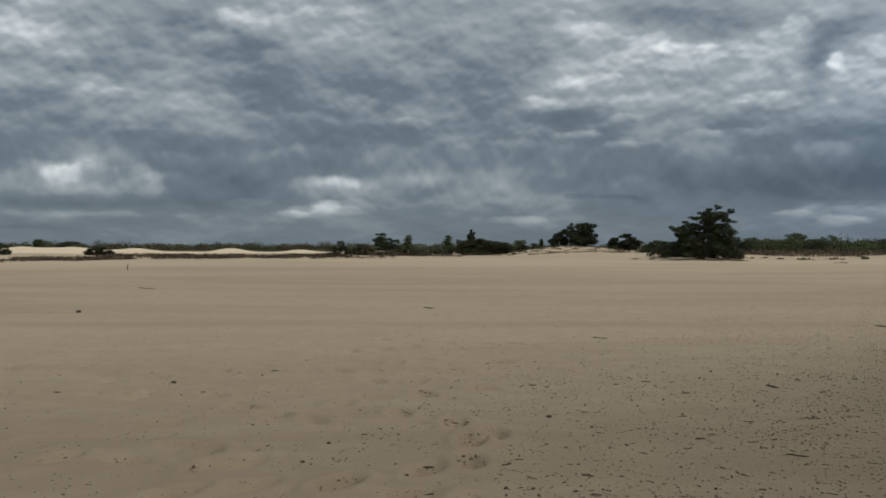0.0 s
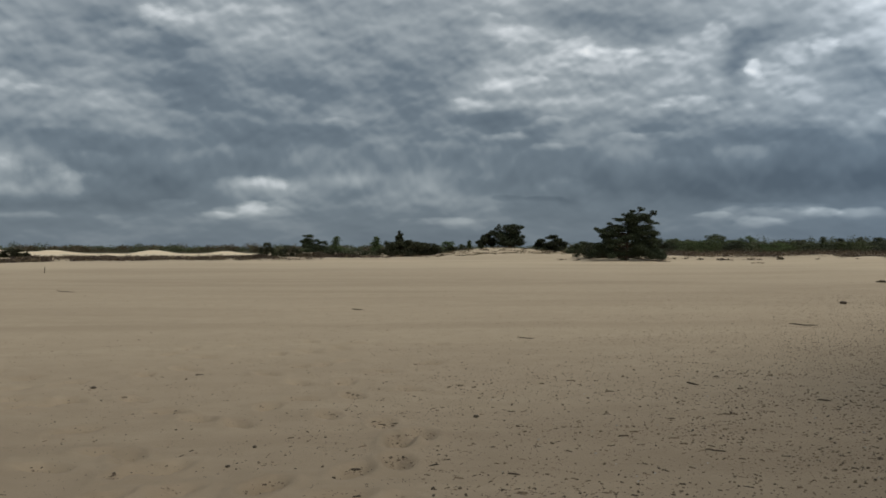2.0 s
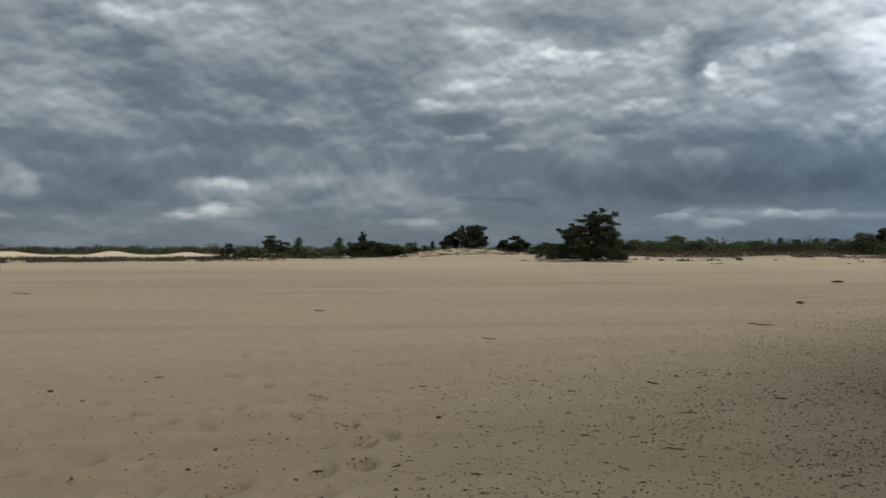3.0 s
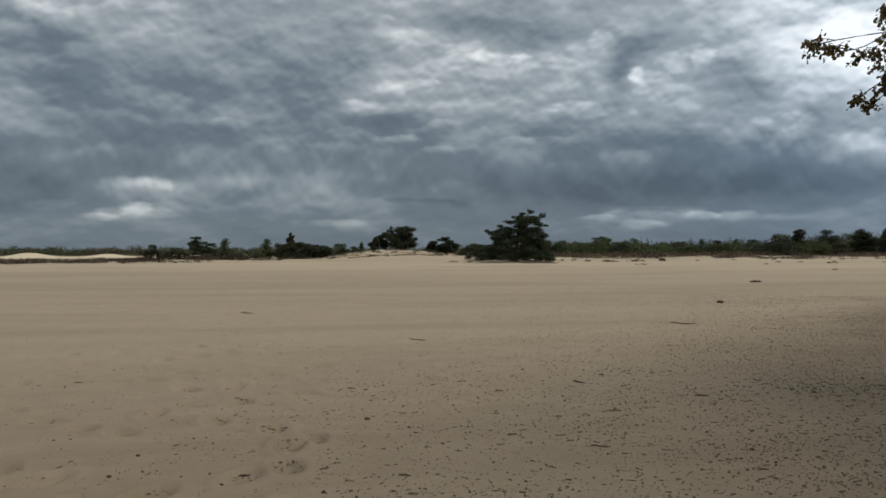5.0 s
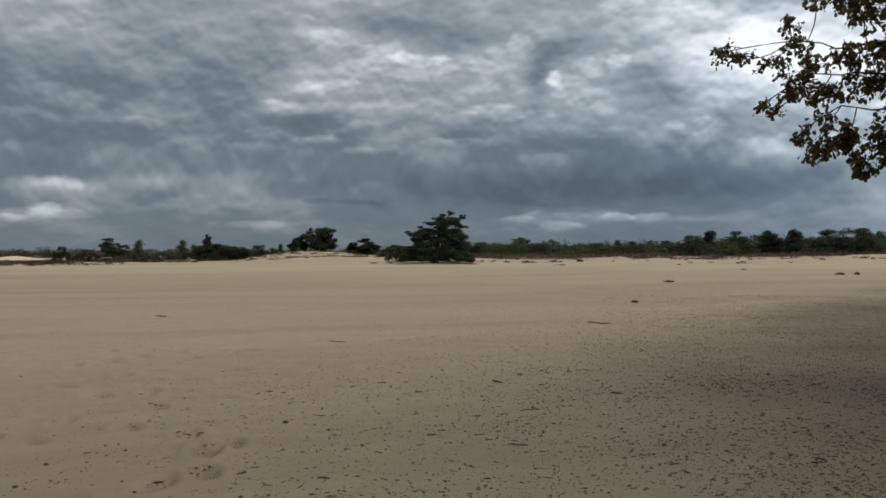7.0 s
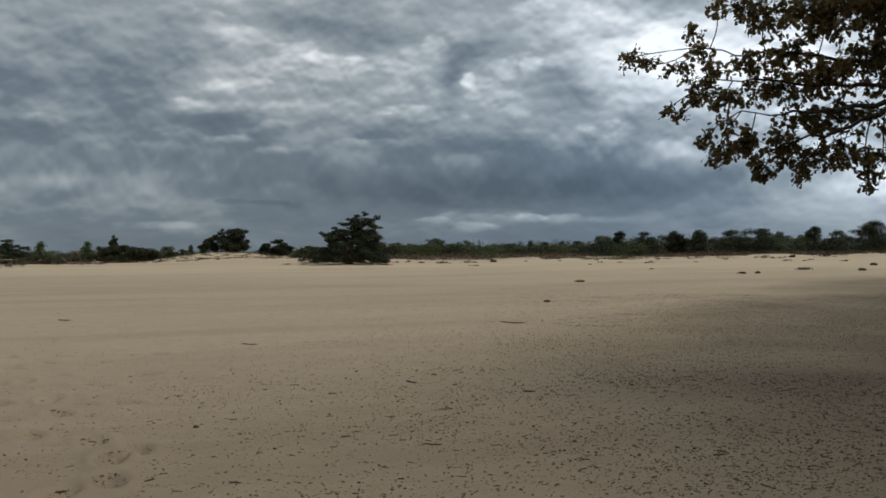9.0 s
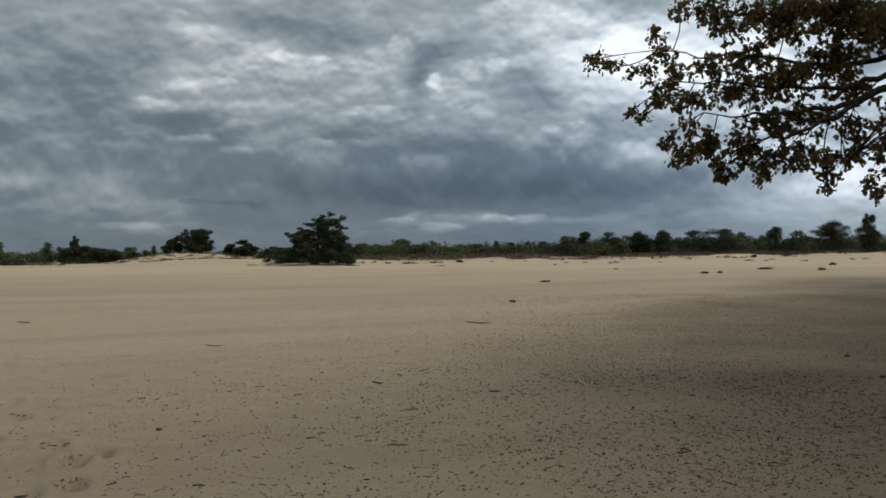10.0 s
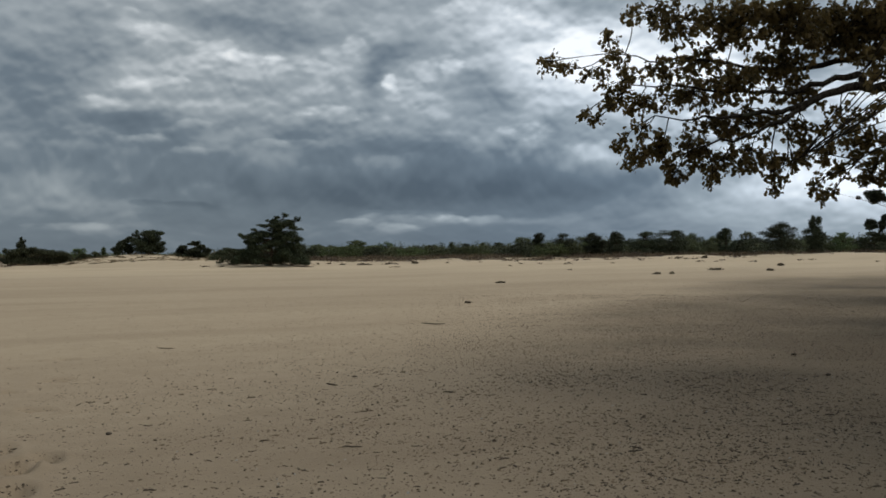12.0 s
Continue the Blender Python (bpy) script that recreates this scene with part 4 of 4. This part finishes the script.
def oak():
    rng = np.random.RandomState(44)
    root = blank("oak_tree", Matrix.Translation((OAK_AT[0], OAK_AT[1], ground_z(*OAK_AT) - 0.05)))
    tagged(root, "spreading oak with young bronze-green leaves", "oak tree")
    base = root.matrix_world.translation
    spine = [(0, 0, -0.2), (0.03, 0.04, 0.7), (-0.06, 0.03, 1.6), (0.04, -0.08, 2.8), (0.0, 0.03, 4.2), (-0.08, 0.07, 5.8), (0.03, 0.0, 7.6)]
    tv, tf = tube(spine, [0.50, 0.36, 0.31, 0.28, 0.22, 0.14, 0.05], 14)
    piece("trunk", mesh_of("trunk", tv, tf, OAK_BARK, True), root)
    nodes = [(Vector(p), 0.05) for p in spine[4:]]
    for k in range(14):
        q = k * 2.4 + rng.uniform(-0.3, 0.3)
        z = 2.6 + 4.4 * k / 14
        reach = OAK_R * rng.uniform(0.62, 0.85) * (1 - 0.35 * max(0, (z - 4.6) / 2.6))
        if -3.1 < (q % 6.2832) - 6.2832 < -0.6 or 2.5 < (q % 6.2832) < 5.2:
            z = max(z, 5.6)
        path, here = [], Vector((0, 0, z))
        way = Vector((math.cos(q), math.sin(q), rng.uniform(0.05, 0.4)))
        steps = 9
        for i in range(steps + 1):
            path.append(here.copy())
            way = (way + Vector(rng.uniform(-0.22, 0.22, 3)) + Vector((0, 0, -0.02))).normalized()
            here = here + way * reach / steps
        r0 = rng.uniform(0.06, 0.085)
        radii = np.linspace(r0, 0.014, len(path))
        lv, lf = tube(path, radii, 8)
        piece("limb", mesh_of("limb", lv, lf, OAK_BARK, True), root)
        nodes += [(p, r) for p, r in zip(path[2:], radii[2:])]
    # the low limbs that reach out over the sand, and their forks
    for r0, line in OAK_LIMBS:
        rough = [beside(*q) - base for q in line]
        path = []
        for p, q in zip(rough, rough[1:]):
            path += [p.lerp(q, t) + (Vector(rng.uniform(-0.035, 0.035, 3)) if t else Vector()) for t in (0, 0.35, 0.7)]
        path.append(rough[-1])
        radii = 0.006 + (r0 - 0.006) * (1 - np.linspace(0, 1, len(path))) ** 1.35
        lv, lf = tube(path, radii, 8)
        piece("limb", mesh_of("limb", lv, lf, OAK_BARK, True), root)
        for p, q, r in zip(path, path[1:], radii[1:]):
            nodes += [(p.lerp(q, t), r) for t in (0.5, 1.0)]
    spots = np.array([n[0] for n in nodes])
    twigs, centres, ways = [], [], []

    def shoot(a, tip, thick, dense=1.0):
        """A leafy shoot from a to its tip, with rosettes of leaves on short spurs."""
        span = (tip - a).length
        bend = Vector(rng.uniform(-0.14, 0.14, 3)) * span + Vector((0, 0, 0.08 * span))
        path = [a.lerp(tip, t) + bend * math.sin(math.pi * t) for t in np.linspace(0, 1, 5)]
        twigs.append(tube(path, np.linspace(thick, 0.003, 5), 4))
        for k in range(max(2, int(dense * min(9, 4 + span * 8)))):
            t = 1.0 if k == 0 else rng.uniform(0.3, 1.0)
            p = a.lerp(tip, t) + bend * math.sin(math.pi * t)
            end = p if k == 0 else p + Vector(rng.normal(size=3)).normalized() * rng.uniform(0.03, 0.10)
            if k:
                twigs.append(tube([p, end], [0.004, 0.0025], 3))
            droop = (end - p) * 4 + Vector((0, 0, -0.75))
            for _ in range(rng.randint(4, 8)):
                centres.append(end + Vector(rng.normal(size=3)) * 0.02)
                ways.append((Vector(rng.normal(size=3)) * 0.8 + droop).normalized())

    # leafy boughs: each leaves the nearest limb and breaks into shoots
    for az, el, wide, high, count in BOUGHS_A + BOUGHS_B + BOUGHS_C:
        d = float(np.interp(az, [34, 38, 44, 50, 54, 62], [10.1, 10.2, 10.5, 11.1, 11.7, 12.6])) + rng.uniform(-0.3, 0.3)
        mid = beside(az, el, d) - base
        near = np.linalg.norm(spots - np.array(mid), axis=1)
        i = int(np.argmin(near))
        a = Vector(spots[i])
        bow = Vector(rng.uniform(-0.1, 0.1, 3)) * near[i]
        stem = [a.lerp(mid, t) + bow * math.sin(math.pi * t) for t in np.linspace(0, 1, 6)]
        twigs.append(tube(stem, np.linspace(min(0.02, 0.005 + 0.006 * near[i], nodes[i][1]), 0.006, 6), 5))
        across, up = d * radians(wide), d * radians(high)
        side = Vector((math.cos(radians(az)), -math.sin(radians(az)), 0))
        depth = Vector((math.sin(radians(az)), math.cos(radians(az)), 0))
        for k in range(int(count * 0.8) + 1):
            q, rho = rng.uniform(0, 6.283), math.sqrt(rng.rand()) * 1.05
            tip = mid + side * (across * rho * math.cos(q)) + Vector((0, 0, up * rho * math.sin(q))) + depth * rng.uniform(-0.5, 0.5) * max(across, 0.2)
            root_at = stem[rng.randint(3, 6)] if near[i] > 0.3 else mid.lerp(a, rng.rand() * 0.7)
            shoot(root_at.lerp(tip, rng.uniform(0.0, 0.4)) if rng.rand() < 0.3 else root_at, tip, 0.005, 0.55)
    # the rest of the crown, over and behind the trunk
    crown = 0
    while crown < 620:
        rho, q = math.sqrt(rng.rand()), rng.uniform(0, 6.283)
        low, high = 2.6 + 0.35 * rho ** 4, 8.8 - 4.6 * rho ** 2.2
        tip = Vector((OAK_AT[0] + math.cos(q) * rho * OAK_R, OAK_AT[1] + math.sin(q) * rho * OAK_R, low + (high - low) * rng.rand() ** 0.85))
        if math.degrees(math.atan2(tip.x, tip.y)) < 54.5 and tip.z - EYE < 0.31 * math.hypot(tip.x, tip.y):
            continue
        tip -= base
        crown += 1
        i = int(np.argmin(np.linalg.norm(spots - np.array(tip), axis=1)))
        shoot(Vector(spots[i]), tip, 0.007, 1.2)
    wv, wf = join(twigs)
    tagged(piece("twig_work", mesh_of("twig_work", wv, wf, OAK_BARK, True), root), kind="stuff")
    lv, lf = lobed_leaf()
    n = len(centres)
    c, d = np.array(centres), np.array(ways)
    u = np.cross(d, rng.normal(size=(n, 3)))
    u /= np.linalg.norm(u, axis=1)[:, None]
    nn = np.cross(d, u)
    s = rng.uniform(0.045, 0.08, n)[:, None, None]
    verts = c[:, None, :] + s * (lv[None, :, 0:1] * d[:, None, :] + lv[None, :, 1:2] * u[:, None, :] + lv[None, :, 2:3] * nn[:, None, :])
    k = len(lv)
    faces = [tuple(i + j * k for i in q) for j in range(n) for q in lf]
    piece("foliage", mesh_of("foliage", verts.reshape(-1, 3).tolist(), faces, OAKLEAF), root, "small lobed bronze-green oak leaves")["kind"] = "stuff"


oak()
# unseen oaks, added out of view so their crowns shade the sand
crown_tree("oak_tree", *at(88, 9.3), 9.0, 8.4, "broad", OAKLEAF, "broad leafy oak beside the viewpoint", "tree", 5500, 63, leaf=0.22, bark=OAK_BARK)
for bearing, d, top, wide, seed in ((66.5, 21.0, 8.5, 8.0, 64), (62.5, 31.0, 9.0, 8.4, 65)):
    crown_tree("oak_tree", *at(bearing, d), top, wide, "broad", OAKLEAF, "leafy oak along the edge of the sand", "tree", 5500, seed, leaf=0.22, bark=OAK_BARK)


# ---------------------------------------------------------------- litter on the sand
def chip(rng, size, long):
    """A crumb of bark or a bit of stick: a bent, tapered box."""
    l, w, h = size * long, size * rng.uniform(0.5, 0.9), size * rng.uniform(0.4, 0.8)
    v = [(-l / 2, -w / 2, 0), (-l / 2, w / 2, 0), (l / 2, w * 0.3, 0), (l / 2, -w * 0.4, 0), (-l * 0.35, -w * 0.3, h), (-l * 0.3, w * 0.35, h * 0.9), (l * 0.4, w * 0.2, h * 0.8), (l * 0.38, -w * 0.25, h * 0.7)]
    f = [(0, 1, 5, 4), (1, 2, 6, 5), (2, 3, 7, 6), (3, 0, 4, 7), (4, 5, 6, 7)]
    return v, f


def strewn():
    rng = np.random.RandomState(8)
    n = 420000
    az = rng.uniform(-30, 56, n)
    r = np.where(rng.rand(n) < 0.5, 4.2 * (48 / 4.2) ** rng.rand(n), rng.uniform(5, 34, n))
    xs, ys = r * np.sin(np.radians(az)), r * np.cos(np.radians(az))
    thick = np.interp(az, [-30, -5, 10, 25, 40, 56], [0.11, 0.19, 0.36, 0.72, 1.3, 1.6])
    fade = np.where(az < 25, np.interp(r, [4, 8, 14, 22, 35, 45], [1.0, 1.0, 0.7, 0.4, 0.2, 0.1]), np.interp(r, [4, 8, 14, 22, 35, 45], [0.45, 0.62, 0.95, 1.1, 0.9, 0.5]))
    patch = np.clip((vnoise(xs * 0.8 + 3, ys * 0.8, 3) - 0.1) * 1.7, 0.25, 1.1)
    pick = np.flatnonzero(rng.rand(n) < thick * fade * patch)[:92000]
    v, f, o = [], [], 0
    places = np.c_[xs[pick], ys[pick], height(xs[pick], ys[pick])]
    broad = rng.rand(len(pick)) < np.interp(az[pick], [5, 20, 35], [0.0, 0.15, 0.36]) * np.interp(r[pick], [5, 9, 13], [0.5, 0.8, 1.3])
    for (x, y, z), flake, far in zip(places, broad, r[pick] > 12):
        size = rng.uniform(0.010, 0.023 if far else 0.018) if flake else (rng.gamma(1.8, 0.0023) + 0.0036) * (1.25 if far else 1.0)
        t = rng.uniform(0, 6.28)
        co, si = math.cos(t), math.sin(t)
        if far:
            l, w, h = size * rng.uniform(1.0, 2.2), size * rng.uniform(0.6, 1.0), size * rng.uniform(0.35, 0.7)
            q = [(-l / 2, -w * 0.4, 0), (-l * 0.4, w / 2, 0), (l / 2, w * 0.3, 0), (l * 0.35, -w / 2, 0), (rng.uniform(-0.3, 0.3) * l, 0, h)]
            fc = [(0, 4, 1), (1, 4, 2), (2, 4, 3), (3, 4, 0)]
        else:
            q, fc = chip(rng, size, rng.uniform(1.0, 1.8) if rng.rand() < 0.86 else rng.uniform(2.5, 5.5))
        v += [(x + a * co - b * si, y + a * si + b * co, z - 0.002 + c) for a, b, c in q]
        f += [tuple(i + o for i in k) for k in fc]
        o += len(q)
    ob = new("ground_litter", mesh_of("ground_litter", v, f, LITTER))
    tagged(ob, "scattered dark bark crumbs and twigs on the sand", "litter", kind="stuff")


strewn()


def stick(az, d, length, thick, turn, name="stick", label="weathered dead stick lying on the sand", mat=None):
    x, y = at(az, d)
    rng = np.random.RandomState(int(az * 100 + d * 10 + 4000))
    length, thick = (length * 0.7, thick * 0.5) if d > 12 else (length * 0.66, thick * 0.55)
    path = [(length * (t - 0.5), rng.uniform(-0.10, 0.10) * length, thick * 0.4 + 0.12 * length * (1 - t) * (length > 0.12) + (0.1 * length * max(0, t - 0.6) if length > 0.2 else 0)) for t in np.linspace(0, 1, 6)]
    v, f = tube(path, [thick * q for q in (0.25, 0.5, 0.45, 0.5, 0.4, 0.15)], 7)
    ob = new(name, mesh_of(name, v, f, mat or DEADWOOD, True))
    ob.matrix_world = pose(x, y, ground_z(x, y) - 0.004, 0, 0, turn)
    tagged(ob, label, "stick", "sticks on the sand")


def crumb(az, d, size, name="pine_cone", label="small dark pine cone on the sand", mat=None):
    x, y = at(az, d)
    rng = np.random.RandomState(int(az * 100 + d * 10 + 9000))
    bm = bmesh.new()
    bmesh.ops.create_icosphere(bm, subdivisions=2, radius=size / 2)
    for q in bm.verts:
        q.co *= 1 + 0.35 * noise.noise(q.co / size * 4 + Vector((az, d, 0)))
        q.co.z *= 0.55
    me = bpy.data.meshes.new(name)
    bm.to_mesh(me)
    bm.free()
    me.materials.append(mat or DEADWOOD)
    ob = new(name, me)
    ob.matrix_world = pose(x, y, ground_z(x, y) + size * 0.16, 0, 0, rng.uniform(0, 360))
    tagged(ob, label, "pine cone", "cones on the sand")


for row in ((20.7, 10.6, 0.21, 0.035, -38), (10.4, 6.2, 0.13, 0.03, -25), (0.5, 6.3, 0.11, 0.03, 5), (0.5, 6.0, 0.06, 0.03, 10), (-17.9, 34.1, 0.9, 0.045, 10), (28.1, 9.8, 0.24, 0.03, 5),
            (31.9, 6.8, 0.14, 0.025, 0), (39.9, 7.1, 0.17, 0.03, -10), (26.7, 18.9, 0.9, 0.05, 4), (10.4, 15.4, 0.4, 0.03, 0), (-9.7, 11.3, 0.16, 0.03, 5), (22.4, 7.2, 0.3, 0.02, 4),
            (-0.5, 22.9, 0.4, 0.05, 0), (28.8, 27.3, 0.36, 0.16, 12), (17.9, 91, 4.6, 0.2, -8)):
    stick(*row)
for row in ((7.7, 8.2, 0.05), (-15.7, 10.5, 0.06), (-7.4, 6.5, 0.035), (48.6, 14.1, 0.08), (50.5, 12.0, 0.065), (-5.9, 7.1, 0.035), (-21.6, 22.4, 0.13)):
    crumb(*row)


def tussock(az, d, wide, high):
    x, y = at(az, d)
    wide, high = 0.75 * wide, 0.7 * high
    rng = np.random.RandomState(int(az * 100 + d * 10 + 7000))
    pts = in_clump(rng, 140, (0, 0, high * 0.25), (wide / 2, wide * 0.35, high * 0.6))
    pts[:, 2] = np.maximum(pts[:, 2], 0.01)
    v, f = tufts(pts, 0.0011 * d + 0.02, rng)
    v, f = v.tolist(), f.tolist()
    ring = [[(wide * 0.46 * c * math.cos(q), wide * 0.34 * c * math.sin(q), h * high) for q in np.linspace(0, 5.76, 12)] for c, h in ((0.8, -0.05), (0.6, 0.15), (0.3, 0.28))]
    o = len(v)
    v += [q for r in ring for q in r]
    f += [(o + i * 12 + j, o + i * 12 + (j + 1) % 12, o + i * 12 + 12 + (j + 1) % 12, o + i * 12 + 12 + j) for i in (0, 1) for j in range(12)] + [tuple(range(o + 24, o + 36))]
    ob = new("heather_tuft", mesh_of("heather_tuft", v, f, HEATH))
    ob.matrix_world = Matrix.Translation((x, y, ground_z(x, y)))
    tagged(ob, "low brown heather tuft half buried in sand", "heather", "tufts on the open sand")


for row in ((30.7, 47.8, 0.8, 0.12), (40.4, 61.8, 0.9, 0.2), (41.3, 62.5, 0.5, 0.18), (43.9, 71.9, 1.9, 0.25), (47.0, 69.4, 0.8, 0.28), (47.6, 86, 0.9, 0.35), (45.1, 135, 1.4, 0.9),
            (43.2, 128, 1.2, 0.6), (22.0, 106, 2.4, 0.55), (23.6, 110, 3.0, 0.75), (20.6, 108, 1.0, 0.5), (25.2, 112, 1.2, 0.5), (52.0, 118, 4.0, 0.8)):
    tussock(*row)


def stake(az, d, high):
    x, y = at(az, d)
    v, f = tube([(0, 0, -0.1), (0.01, 0, high * 0.5), (0.03, 0.01, high)], [0.024, 0.022, 0.018], 7)
    ob = new("stake", mesh_of("stake", v, f, DEADWOOD, True))
    ob.matrix_world = Matrix.Translation((x, y, ground_z(x, y)))
    tagged(ob, "short weathered wooden stake in the sand", "stake")


stake(-19.2, 66, 0.42)


def pebbles():
    rng = np.random.RandomState(12)
    v, f = [], []
    for _ in range(90):
        x, y = at(rng.uniform(8, 52), rng.uniform(5.2, 12))
        q, fc = chip(rng, rng.uniform(0.006, 0.015), rng.uniform(1.0, 1.4))
        z = ground_z(x, y)
        f += [tuple(i + len(v) for i in k) for k in fc]
        v += [(x + a, y + b, z + c) for a, b, c in q]
    tagged(new("pale_gravel", mesh_of("pale_gravel", v, f, PEBBLE)), "a few pale quartz pebbles on the sand", "gravel", kind="stuff")


pebbles()
